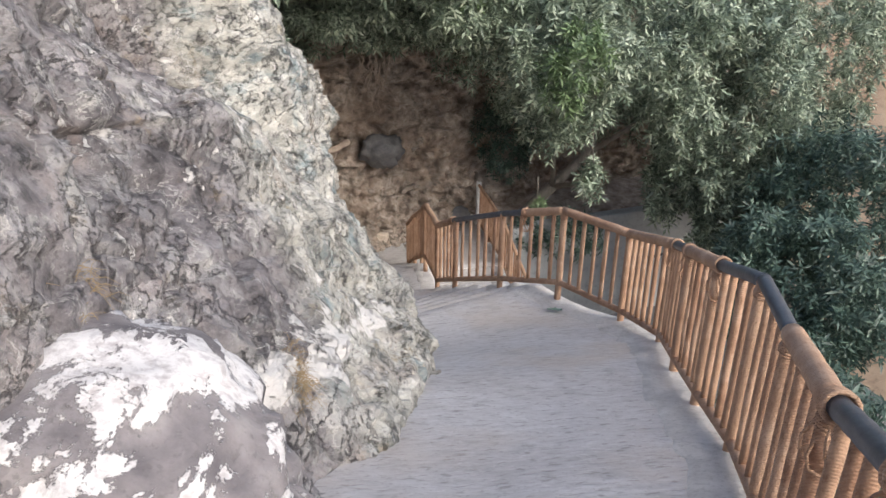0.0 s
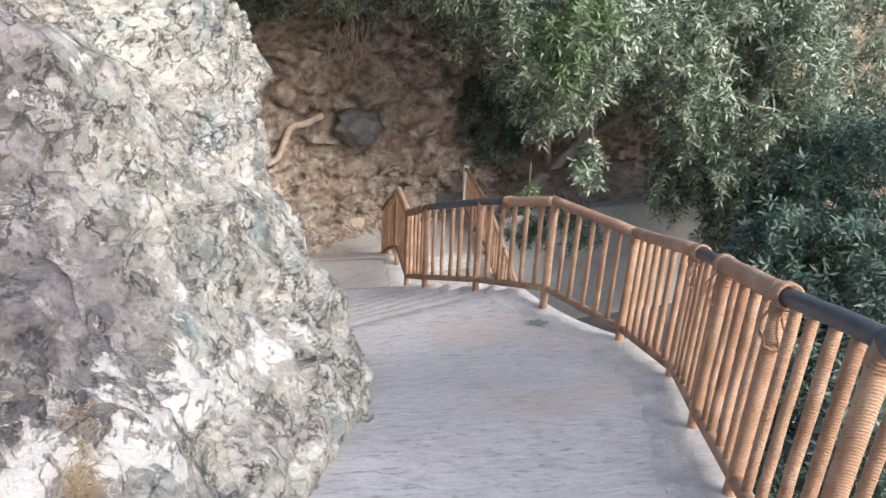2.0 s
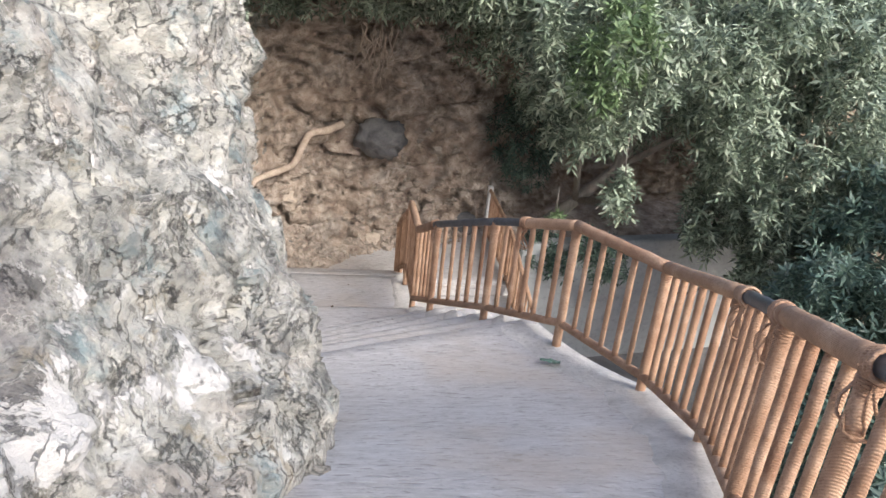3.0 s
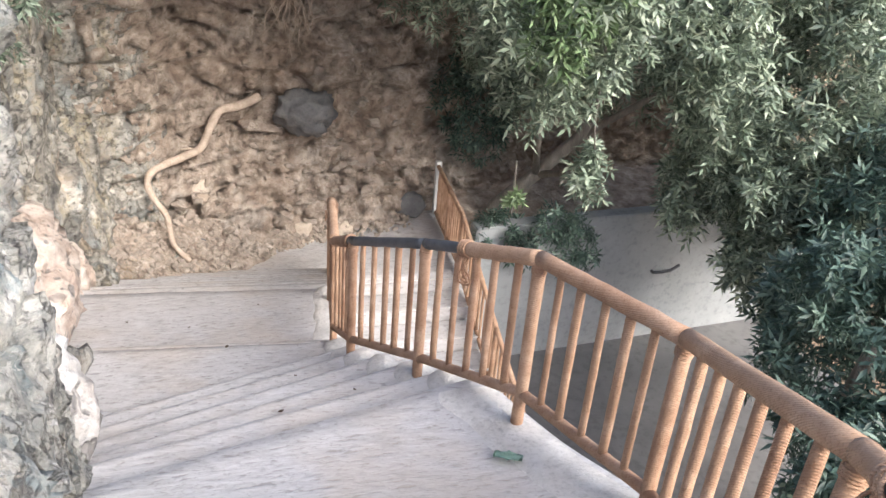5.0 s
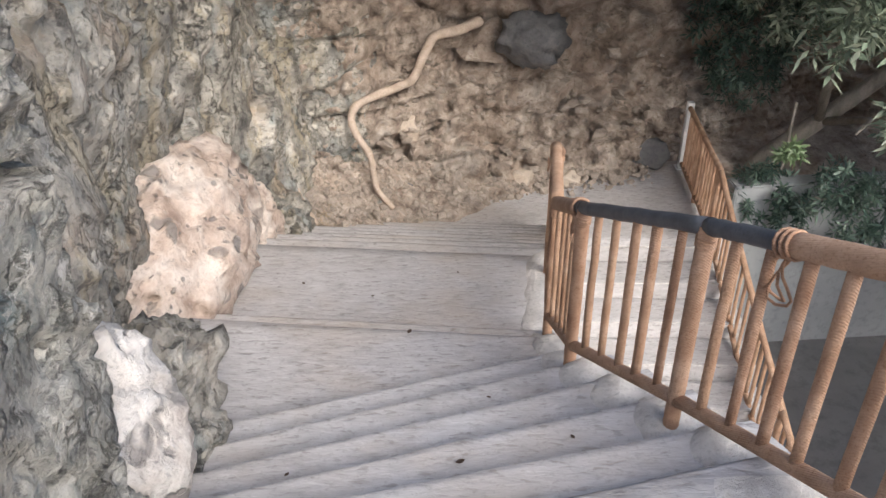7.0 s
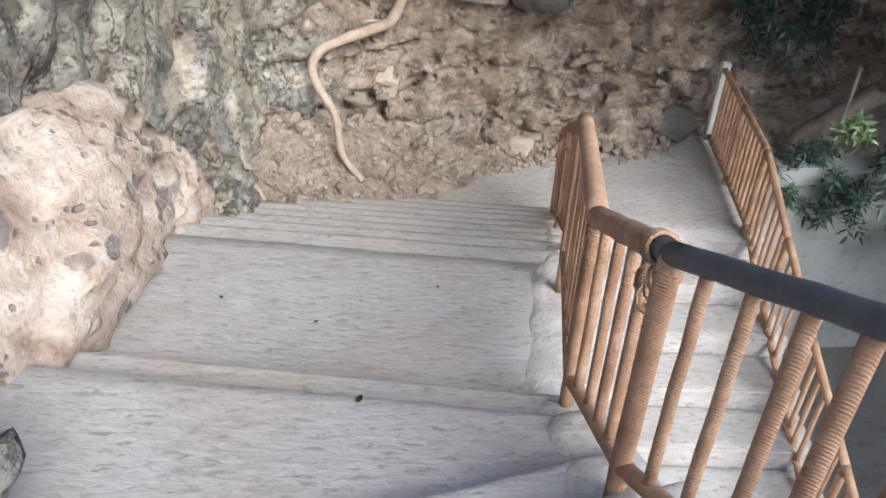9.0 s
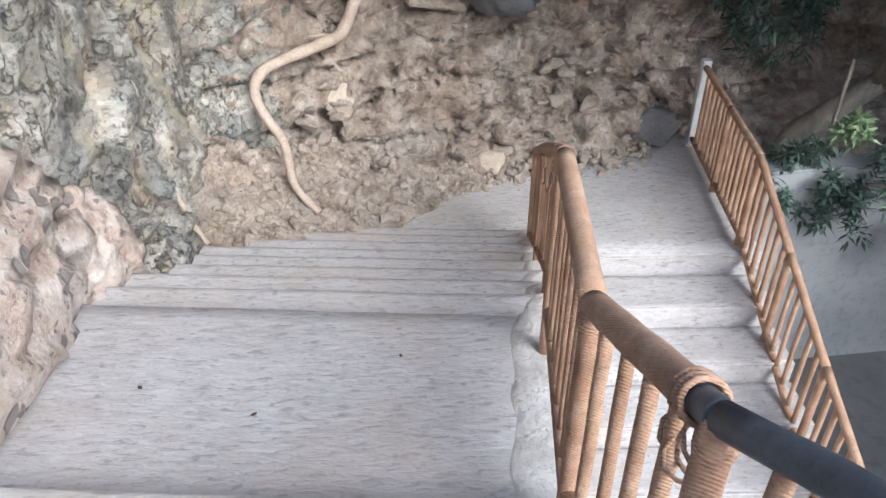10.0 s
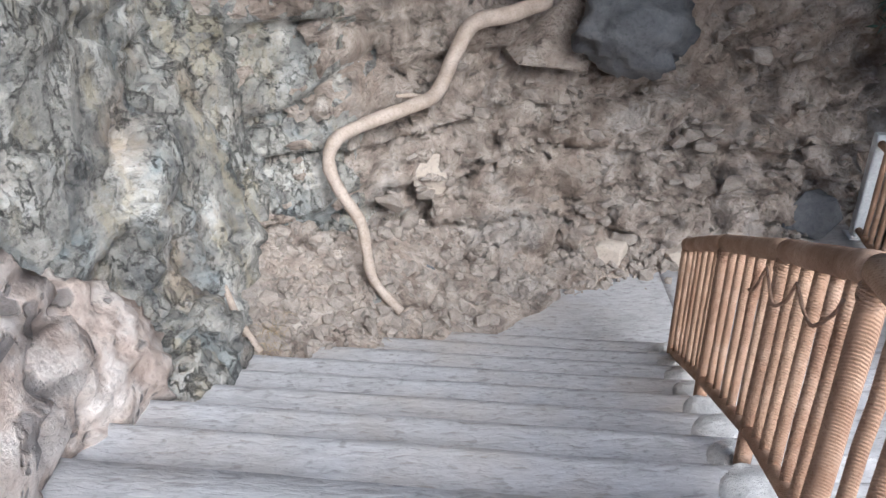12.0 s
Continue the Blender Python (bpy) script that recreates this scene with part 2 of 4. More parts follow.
def concrete_material():
    k = Mat("brushed_concrete", 0.9)
    brush = k.noise(7.0, 4, 0.6, 0.4, k.coords(0.9, 2.4, 2.0, -0.05))
    big = k.noise(1.1, 5, 0.6, 0.4)
    fine = k.noise(34, 4, 0.65)
    c = k.ramp(big, (0.3, (0.39, 0.37, 0.358)), (0.5, (0.47, 0.458, 0.457)), (0.7, (0.54, 0.533, 0.538)))
    c = k.mix(0.4, c, k.ramp(brush, (0.3, (0.33, 0.313, 0.307)), (0.5, (0.5, 0.48, 0.48)), (0.7, (0.63, 0.61, 0.61))))
    dash = k.noise(3.0, 3, 0.55, 0.5, k.coords(3.6, 11.0, 8.0, -0.05))
    c = k.mix(k.math("MULTIPLY", k.ramp(dash, (0.33, 1.0), (0.43, 0.0)), 0.6), c, (0.22, 0.2, 0.19))
    c = k.mix(k.math("MULTIPLY", k.ramp(dash, (0.6, 0.0), (0.7, 1.0)), 0.4), c, (0.66, 0.64, 0.64))
    c = k.mix(k.math("MULTIPLY", k.ramp(fine, (0.34, 1.0), (0.44, 0.0)), 0.35), c, (0.25, 0.23, 0.22))
    spots = k.math("MULTIPLY", k.ramp(k.voronoi(5.0), (0.05, 1.0), (0.1, 0.0)), k.ramp(k.noise(7, 3), (0.5, 0.0), (0.56, 1.0)))
    c = k.mix(k.math("MULTIPLY", spots, 0.55), c, (0.2, 0.18, 0.16))
    dust = k.ramp(k.noise(0.7, 4, 0.6), (0.5, 0.0), (0.66, 1.0))
    c = k.mix(k.math("MULTIPLY", dust, 0.45), c, (0.46, 0.38, 0.3))
    k.color(c)
    h = k.math("ADD", k.math("ADD", brush, k.math("MULTIPLY", dash, 1.2)), k.math("MULTIPLY", fine, 0.25))
    k.bump(h, 0.014, 0.45)
    return k.m


def simple(name, lo, hi, scale, rough=0.85, bump=0.01, metal=0.0, stretch=(1, 1, 1)):
    k = Mat(name, rough, metal)
    n = k.noise(scale, 7, 0.65, 0.3, k.coords(*stretch))
    f = k.noise(scale * 7, 6, 0.7)
    c = k.ramp(n, (0.3, lo), (0.7, hi))
    c = k.mix(k.math("MULTIPLY", k.ramp(f, (0.35, 1.0), (0.5, 0.0)), 0.4), c, tuple(v * 0.55 for v in lo))
    k.color(c)
    k.bump(k.math("ADD", n, k.math("MULTIPLY", f, 0.4)), bump)
    return k.m


def rope_material():
    """Jute cord wound round the pipes: rings along the height with a slight twist."""
    k = Mat("jute_cord", 0.92)
    sep = k.node("ShaderNodeSeparateXYZ", Vector=k.pos)
    along = k.math("ADD", sep.outputs[2], k.math("ADD", sep.outputs[1], k.math("MULTIPLY", sep.outputs[0], 0.6)))
    ring = k.math("SINE", k.math("MULTIPLY", along, 520.0))
    n = k.noise(5.0, 6, 0.6)
    f = k.noise(90, 5, 0.7)
    info = k.t.nodes.new("ShaderNodeObjectInfo")
    c = k.ramp(n, (0.3, (0.27, 0.145, 0.09)), (0.5, (0.41, 0.25, 0.165)), (0.7, (0.58, 0.4, 0.29)))
    c = k.mix(k.math("MULTIPLY", info.outputs["Random"], 0.35), c, (0.62, 0.42, 0.28))
    c = k.mix(k.math("MULTIPLY", k.ramp(f, (0.35, 1.0), (0.48, 0.0)), 0.5), c, (0.2, 0.09, 0.04))
    c = k.mix(k.math("MULTIPLY", k.ramp(ring, (0.2, 1.0), (0.5, 0.0)), 0.07), c, (0.17, 0.08, 0.035))
    k.color(c)
    k.bump(k.math("ADD", ring, k.math("MULTIPLY", f, 2.5)), 0.0012, 0.7)
    return k.m


def leaf_material(name, lo, mid, hi):
    k = Mat(name, 0.42)
    r = k.geo.outputs["Random Per Island"]
    c = k.ramp(r, (0.0, lo), (0.55, mid), (1.0, hi))
    k.color(c)
    tr = k.node("ShaderNodeBsdfTranslucent")
    k.t.links.new(k.mix(0.5, c, hi), tr.inputs[0])
    sh = k.t.nodes.new("ShaderNodeMixShader")
    sh.inputs[0].default_value = 0.14
    k.t.links.new(k.b.outputs[0], sh.inputs[1])
    k.t.links.new(tr.outputs[0], sh.inputs[2])
    k.t.links.new(sh.outputs[0], k.t.nodes["Material Output"].inputs[0])
    return k.m


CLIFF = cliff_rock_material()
STAINED = grey_rock_material()
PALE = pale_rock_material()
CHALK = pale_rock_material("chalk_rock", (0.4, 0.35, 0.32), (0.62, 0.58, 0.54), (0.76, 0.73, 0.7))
LICHEN = lichen_rock_material()
SOIL = soil_material()
CONCRETE = concrete_material()
KERB = simple("limewashed_kerb", (0.46, 0.44, 0.42), (0.7, 0.675, 0.65), 5.0, 0.9, 0.03)
ROPE = rope_material()
PIPE = simple("dark_painted_pipe", (0.055, 0.06, 0.07), (0.1, 0.105, 0.12), 12.0, 0.45, 0.002, 0.0)
WHITE_STEEL = simple("chalky_white_paint", (0.6, 0.6, 0.6), (0.8, 0.8, 0.79), 9.0, 0.6, 0.003)
BARK = simple("grey_bark", (0.15, 0.135, 0.115), (0.33, 0.3, 0.265), 7.0, 0.9, 0.02, 0.0, (1, 1, 0.3))
ROOT = simple("bleached_root", (0.4, 0.31, 0.24), (0.6, 0.5, 0.42), 8.0, 0.8, 0.01)
STONE = simple("loose_stone", (0.26, 0.215, 0.18), (0.5, 0.43, 0.37), 7.0, 0.95, 0.03)
PALE_STONE = simple("pale_stone", (0.5, 0.42, 0.34), (0.66, 0.57, 0.48), 5.0, 0.9, 0.02)
SLATE = simple("slate_stone", (0.085, 0.087, 0.093), (0.2, 0.195, 0.195), 4.0, 0.75, 0.03)
WALL = simple("pale_render", (0.33, 0.35, 0.36), (0.43, 0.45, 0.455), 1.2, 0.85, 0.006)
YARD = simple("grey_screed", (0.16, 0.155, 0.155), (0.24, 0.235, 0.23), 0.8, 0.8, 0.01)
EARTH = simple("dry_earth", (0.26, 0.18, 0.12), (0.42, 0.32, 0.23), 0.5, 0.95, 0.1)
STRAW = simple("dry_grass", (0.3, 0.21, 0.11), (0.46, 0.35, 0.21), 9.0, 0.9, 0.004)
GREEN = simple("pale_green_plastic", (0.3, 0.48, 0.4), (0.42, 0.58, 0.5), 9.0, 0.5, 0.004)
LEAF = leaf_material("grey_green_leaf", (0.06, 0.085, 0.065), (0.25, 0.315, 0.23), (0.55, 0.62, 0.48))
LEAF_BRIGHT = leaf_material("fresh_green_leaf", (0.08, 0.13, 0.06), (0.17, 0.25, 0.12), (0.3, 0.4, 0.22))
# green lowered further: the shade under the big crown is put into this colour
LEAF_SHADED = leaf_material("shaded_green_leaf", (0.025, 0.05, 0.04), (0.075, 0.125, 0.1), (0.19, 0.27, 0.21))


# ---- building helpers ----
def mesh_object(name, bm, material, parent=None, label="", smooth=True):
    me = bpy.data.meshes.new(name)
    bm.to_mesh(me)
    bm.free()
    if smooth:
        me.polygons.foreach_set("use_smooth", [True] * len(me.polygons))
    me.materials.append(material)
    ob = new(name, me)
    if parent:
        ob.parent = parent
    if label:
        ob["label"] = label
    return ob


def part(name, bm, material, parent, label="", smooth=True):
    return mesh_object(name, bm, material, parent, label, smooth)


def raw_object(name, verts, faces, material, parent=None, smooth=True):
    me = bpy.data.meshes.new(name)
    me.from_pydata(verts, [], faces)
    if smooth:
        me.polygons.foreach_set("use_smooth", [True] * len(me.polygons))
    me.materials.append(material)
    ob = new(name, me)
    if parent:
        ob.parent = parent
    return ob


def empty(name, at=(0, 0, 0)):
    ob = new(name)
    ob.empty_display_size = 0.1
    ob.location = at
    return ob


def table(rows, us, vs):
    """A smooth function of u and v through a small grid of values."""
    g = np.array(rows, float)
    us, vs = np.array(us, float), np.array(vs, float)

    def at(u, v):
        i = int(np.clip(np.searchsorted(us, u) - 1, 0, len(us) - 2))
        j = int(np.clip(np.searchsorted(vs, v) - 1, 0, len(vs) - 2))
        a = min(max((u - us[i]) / (us[i + 1] - us[i]), 0), 1)
        b = min(max((v - vs[j]) / (vs[j + 1] - vs[j]), 0), 1)
        a, b = a * a * (3 - 2 * a) * 0.5 + a * 0.5, b
        return (g[i, j] * (1 - a) + g[i + 1, j] * a) * (1 - b) + (g[i, j + 1] * (1 - a) + g[i + 1, j + 1] * a) * b

    return at


def facets(p, scale):
    """Broken rock: tilted flat cells that meet in sharp edges."""
    q = p * scale
    d, pts = noise.voronoi(q)
    c = pts[0]
    g = noise.noise_vector(c * 5.13)
    return 0.5 + noise.noise(c * 3.31) * 0.7 + g.dot(q - c) * 1.1


def crag(p, big=0.16, mid=0.07, fine=0.025):
    w = p + noise.noise_vector(p * 1.3) * 0.12
    v = big * (facets(w * Vector((1, 0.8, 1.1)), 0.75) - 0.5) + mid * (facets(w * Vector((1, 1, 1.5)), 1.9) - 0.5)
    v += 0.55 * mid * (facets(w * Vector((1.2, 0.8, 1.5)), 3.3) - 0.5) + fine * (facets(w, 6.5) - 0.5) * 1.2 + fine * 0.5 * noise.fractal(p * 11, 0.8, 2.1, 4)
    crack = abs(noise.noise(w * Vector((1.2, 1.0, 2.2)) + Vector((3, 7, 1))))
    return v - 0.05 * max(0, 1 - crack * 22)


def tube(points, radius, sides=8, cap=True, bm=None):
    """A round bar along the points; radius may be one number or one a point."""
    bm = bm or bmesh.new()
    pts = [Vector(p) for p in points]
    rs = radius if isinstance(radius, (list, tuple)) else [radius] * len(pts)
    rings = []
    side = None
    for i, p in enumerate(pts):
        d = (pts[min(i + 1, len(pts) - 1)] - pts[max(i - 1, 0)]).normalized()
        if side is None:
            side = d.orthogonal().normalized()
        side = (side - d * side.dot(d)).normalized()
        up = d.cross(side)
        rings.append([bm.verts.new(p + (side * math.cos(a) + up * math.sin(a)) * rs[i]) for a in (2 * math.pi * k / sides for k in range(sides))])
    for a, b in zip(rings, rings[1:]):
        for k in range(sides):
            bm.faces.new((a[k], a[(k + 1) % sides], b[(k + 1) % sides], b[k]))
    if cap:
        bm.faces.new(rings[0][::-1])
        bm.faces.new(rings[-1])
    return bm


# ---- levels of the way ----
RAMP = (-0.109, -0.343, -0.952)


def ramp_z(x, y):
    return RAMP[0] * x + RAMP[1] * y + RAMP[2]


LEVEL_Y = [-9, 5.2, 7.0, 7.8, 8.2, 9.75, 12.6, 20]
LEVEL_Z = [2.1, -2.9, -4.1, -4.2, -4.5, -4.75, -6.33, -6.33]


def level(y):
    return float(np.interp(y, LEVEL_Y, LEVEL_Z))


BASE = -8.7
RAIL = [(0.75, -5.2, 0.75), (0.8, -4.2, 0.4), (0.92, -3.2, 0.05), (1.12, -2.3, -0.28), (1.42, -1.5, -0.59), (1.84, -0.86, -0.86), (2.34, -0.12, -1.18), (2.69, 0.5, -1.43),
        (3.01, 1.26, -1.7), (3.35, 2.02, -1.98), (3.83, 2.96, -2.4), (4.12, 4.15, -2.86), (3.85, 5.13, -2.98), (3.5, 6.1, -3.37), (3.2, 7.03, -3.81), (3.2, 7.9, -4.26),
        (3.37, 9.2, -4.48), (3.56, 10.14, -4.97), (3.68, 11.12, -5.49), (3.83, 12.25, -6.14)]


def edge_x(y):
    """The outer edge of the way, just past the railing."""
    return float(np.interp(y, [p[1] for p in RAIL], [p[0] for p in RAIL])) + 0.13


# ---- ramp, steps and slabs ----
# each nosing: left end, right end, height of the tread behind it
FIRST = [((0.9, 4.91), (4.0, 5.72), -3.1), ((0.9, 5.34), (4.0, 6.04), -3.28), ((0.9, 5.59), (4.0, 6.49), -3.46),
         ((0.9, 5.92), (4.0, 6.88), -3.63), ((0.9, 6.26), (4.0, 7.25), -3.8), ((0.9, 6.59), (4.0, 7.56), -3.96)]
SECOND = [((0.3, 9.90), (3.9, 9.55), -4.75), ((0.3, 10.30), (3.9, 9.98), -4.93), ((0.3, 10.66), (3.9, 10.34), -5.1), ((0.3, 11.02), (4.0, 10.7), -5.28),
          ((0.3, 11.38), (4.0, 11.06), -5.46), ((0.4, 11.74), (4.05, 11.42), -5.64), ((0.4, 12.1), (4.1, 11.78), -5.81), ((0.5, 12.46), (4.1, 12.14), -5.98),
          ((0.5, 12.8), (4.1, 12.5), -6.15)]


def side(line, x):
    (x0, y0), (x1, y1) = line[:2]
    return y0 + (y1 - y0) * (x - x0) / (x1 - x0)


def slab(name, near, far, z_near, z_far, material, parent=None, x0=0.2, x1=None, cells=26, drop=BASE, label="", nose=0.026):
    """A solid block from one line across the way to the next, its top slightly worn, its front edge rounded."""
    bm = bmesh.new()
    ny = 10 if abs(side(far, 2) - side(near, 2)) > 0.6 else 6
    grid = []
    for j in range(ny + 2):
        f = min(j / ny, 1.0)
        row = []
        for i in range(cells + 1):
            s = i / cells
            ya = side(near, 2.0) * (1 - f) + side(far, 2.0) * f
            xr = (x1 if x1 is not None else edge_x(ya)) - 0.02
            x = x0 + (xr - x0) * s
            y = side(near, x) * (1 - f) + side(far, x) * f
            z = z_near * (1 - f) + z_far * f
            wob = noise.noise(Vector((x * 1.3, y * 2.0, 3.0)))
            z += 0.008 * wob
            if j >= ny:
                y += 0.012 * noise.noise(Vector((x * 3.1, y * 0.7, 8.0)))
            if j == ny:
                y -= nose
            if j == ny + 1:
                z -= nose * 1.3
            row.append(bm.verts.new((x, y, z)))
        grid.append(row)
    for a, b in zip(grid, grid[1:]):
        for i in range(cells):
            bm.faces.new((a[i], a[i + 1], b[i + 1], b[i]))
    rim = grid[0] + [r[-1] for r in grid[1:]] + grid[-1][-2::-1] + [r[0] for r in grid[-2:0:-1]]
    low = [bm.verts.new((v.co.x, v.co.y, drop)) for v in rim]
    for k in range(len(rim)):
        n = (k + 1) % len(rim)
        bm.faces.new((rim[k], low[k], low[n], rim[n]))
    ob = mesh_object(name, bm, material, parent, label)
    for p in ob.data.polygons:
        p.use_smooth = p.normal.z > 0.3
    return ob


def ramp_top(x, y):
    """The ramp is a plane that eases to the first nosing."""
    e = min(1, max(0, 1 - (side(FIRST[0], x) - y) / 3.2)) ** 2
    lip = float(np.interp(x, [0.9, 2.8, 3.9], [-3.1, -3.1, -3.12]))
    return ramp_z(x, y) * (1 - e) + lip * e


def ramp_piece():
    bm = bmesh.new()
    ny, nx = 90, 40
    rows = []
    y_end = lambda x: side(FIRST[0], x)
    for j in range(ny + 1):
        f = j / (ny - 1) * 0.9975 if j < ny else 1.0
        row = []
        for i in range(nx + 1):
            s = i / nx
            yy = -8 + f * 13.58
            xl, xr = np.interp(yy, [-8, -2.4, 0.5, 5.2], [-2.2, -1.6, -0.4, 0.9]), edge_x(max(yy, -4.6)) - 0.02 + min(yy + 4.6, 0) * 0.3
            x = xl + (xr - xl) * s
            y = -8 + f * (y_end(x) + 8)
            z = ramp_top(x, y) + 0.012 * noise.noise(Vector((x * 1.1, y * 1.1, 0))) + 0.005 * noise.noise(Vector((x * 1.5, y * 7, 5))) - (0.03 if j == ny else 0)
            row.append(bm.verts.new((x, y, z)))
        rows.append(row)
    for a, b in zip(rows, rows[1:]):
        for i in range(nx):
            bm.faces.new((a[i], a[i + 1], b[i + 1], b[i]))
    rim = rows[0] + [r[-1] for r in rows[1:]] + rows[-1][-2::-1] + [r[0] for r in rows[-2:0:-1]]
    low = [bm.verts.new((v.co.x, v.co.y, BASE)) for v in rim]
    for k in range(len(rim)):
        n = (k + 1) % len(rim)
        bm.faces.new((rim[k], low[k], low[n], rim[n]))
    ob = mesh_object("pavement_ramp", bm, CONCRETE)
    for p in ob.data.polygons:
        p.use_smooth = p.normal.z > 0.3
    return ob


tagged(ramp_piece(), "pale grey brushed concrete ramp between rock and railing", "ramp", kind="structure")
stairs = tagged(empty("floor_stairs", (2.2, 5.2, -3.1)), "pale grey brushed concrete steps with worn edges", "stairs", kind="structure")


def keep_world(ob, parent):
    ob.parent = parent
    ob.matrix_parent_inverse = Matrix.Translation(parent.location).inverted()
    return ob


for a, b in zip(FIRST, FIRST[1:]):
    keep_world(slab("step", a, b, b[2], b[2], CONCRETE), stairs)
MID_A = ((0.3, 8.02), (3.5, 7.68), -4.19)
MID_B = ((0.3, 8.3), (3.5, 7.98), -4.36)
keep_world(slab("step", FIRST[-1], MID_A, -4.1, -4.19, CONCRETE), stairs)
keep_world(slab("step", MID_A, MID_B, -4.36, -4.36, CONCRETE), stairs)
keep_world(slab("step", MID_B, SECOND[0], -4.53, -4.75, CONCRETE), stairs)
for a, b in zip(SECOND, SECOND[1:]):
    keep_world(slab("step", a, b, b[2], b[2], CONCRETE), stairs)

LAND = -6.33
landing = slab("floor_landing", SECOND[-1], ((0.3, 15.2), (6.3, 15.2)), LAND, LAND, CONCRETE, x0=0.3, x1=4.1)
tagged(landing, "dusty grey concrete landing at the foot of the steps", "landing", kind="structure")
landing = slab("floor_landing_turn", ((4.05, 12.28), (6.2, 12.2)), ((4.05, 15.2), (6.2, 15.2)), LAND, LAND, CONCRETE, x0=4.08, x1=6.15)
tagged(landing, "dusty grey concrete landing where the way turns back", "landing", kind="structure")
lower = tagged(empty("floor_lower_stairs", (5, 12.2, LAND)), "grey concrete steps leading back down beside a railing", "stairs", kind="structure")
for k in range(9):
    y1, y0 = 12.24 - 0.54 * k, 12.24 - 0.54 * (k + 1)
    z = LAND - 0.2 * (k + 1)
    keep_world(slab("step", ((3.9, y0), (6.2, y0 - 0.06)), ((3.9, y1), (6.2, y1 - 0.06)), z, z, CONCRETE, x0=max(3.9, edge_x(y0)) + 0.02, x1=6.1, cells=14), lower)
    xa = max(3.9, edge_x(y1)) + 0.05
    strip = bmesh.new()
    tube([(xa + (5.95 - xa) * q / 12, y1 + 0.016 - 0.027 * (xa + (5.95 - xa) * q / 12 - 3.9), z + 0.196 + 0.003 * noise.noise(Vector((q, k, 2)))) for q in range(13)], 0.011, 6, True, strip)
    keep_world(mesh_object("nosing", strip, KERB, lower), lower)


# ---- kerb under the railing ----
def kerb():
    """A thin rough strip along the ramp, and a worn rounded lump at the end of every tread."""
    bm = bmesh.new()
    prof = [(-0.36, -0.03), (-0.27, 0.008), (-0.16, 0.02), (0.0, 0.028), (0.1, 0.024), (0.15, -0.02), (0.16, -0.5)]
    rows = []
    for y in np.arange(-5.0, 5.55, 0.05):
        x = edge_x(y) - 0.13
        row = []
        for dx, dz in prof:
            z = ramp_top(min(x + dx, x + 0.11), y)
            n = 0.09 * noise.noise(Vector((x, y * 2.2, 4))) + 0.06 * noise.noise(Vector((x, y * 6.0, 7)))
            lift = 0.014 * noise.noise(Vector((x + dx * 3, y * 5, 9)))
            row.append(bm.verts.new((x + dx + (n if dx < -0.2 else 0), y, z + dz + lift)))
        rows.append(row)
    for a, b in zip(rows, rows[1:]):
        for i in range(len(prof) - 1):
            bm.faces.new((a[i], a[i + 1], b[i + 1], b[i]))
    lines = FIRST + [MID_A, MID_B] + SECOND
    tops = [q[2] for q in FIRST[1:]] + [-4.14, -4.36, -4.63] + [q[2] for q in SECOND[1:]]
    for (a, b), z in zip(zip(lines, lines[1:]), tops):
        xr = edge_x((side(a, 3.5) + side(b, 3.5)) / 2) - 0.1
        y0, y1 = side(a, xr), side(b, xr)
        count = max(1, round((y1 - y0) / 0.45))
        if count > 1:
            n = int((y1 - y0) / 0.04)
            strip = []
            for q in range(n + 1):
                y = y0 + (y1 - y0) * q / n
                xc, zc = edge_x(y) - 0.13, (-4.1 - 0.09 * q / n if z > -4.4 else -4.53 - 0.22 * q / n)
                wob = 0.05 * noise.noise(Vector((xc, y * 2.4, 14))) + 0.03 * noise.noise(Vector((xc, y * 7.0, 17)))
                strip.append([bm.verts.new((xc + dx + (wob if dx < -0.15 else 0), y, zc + dz + 0.012 * noise.noise(Vector((dx * 6, y * 5, 3))))) for dx, dz in ((-0.21, -0.02), (-0.17, 0.008), (-0.1, 0.016), (0.02, 0.022), (0.11, 0.01), (0.14, -0.3))])
            for ra, rb in zip(strip, strip[1:]):
                for i in range(5):
                    bm.faces.new((ra[i], ra[i + 1], rb[i + 1], rb[i]))
            continue
        for c in range(count):
            ya, yb = y0 + (y1 - y0) * c / count, y0 + (y1 - y0) * (c + 1) / count
            m = Matrix.Translation((xr, (ya + yb) / 2, z - 0.05)) @ Matrix.Diagonal((0.2 if count == 1 else 0.17, (yb - ya) / 2 * (1.1 if count == 1 else 1.35), 0.09 if count == 1 else 0.062, 1))
            got = bmesh.ops.create_icosphere(bm, subdivisions=4, radius=1, matrix=m)
            for v in got["verts"]:
                v.co += Vector((0.05, 0.02, 0.02)) * noise.noise(v.co * 5.0) + Vector((0.02, 0.01, 0.01)) * noise.noise(v.co * 14.0)
    return tagged(mesh_object("kerb", bm, KERB), "lumpy limewashed kerb along the edge of the way", "kerb", kind="structure")


kerb()


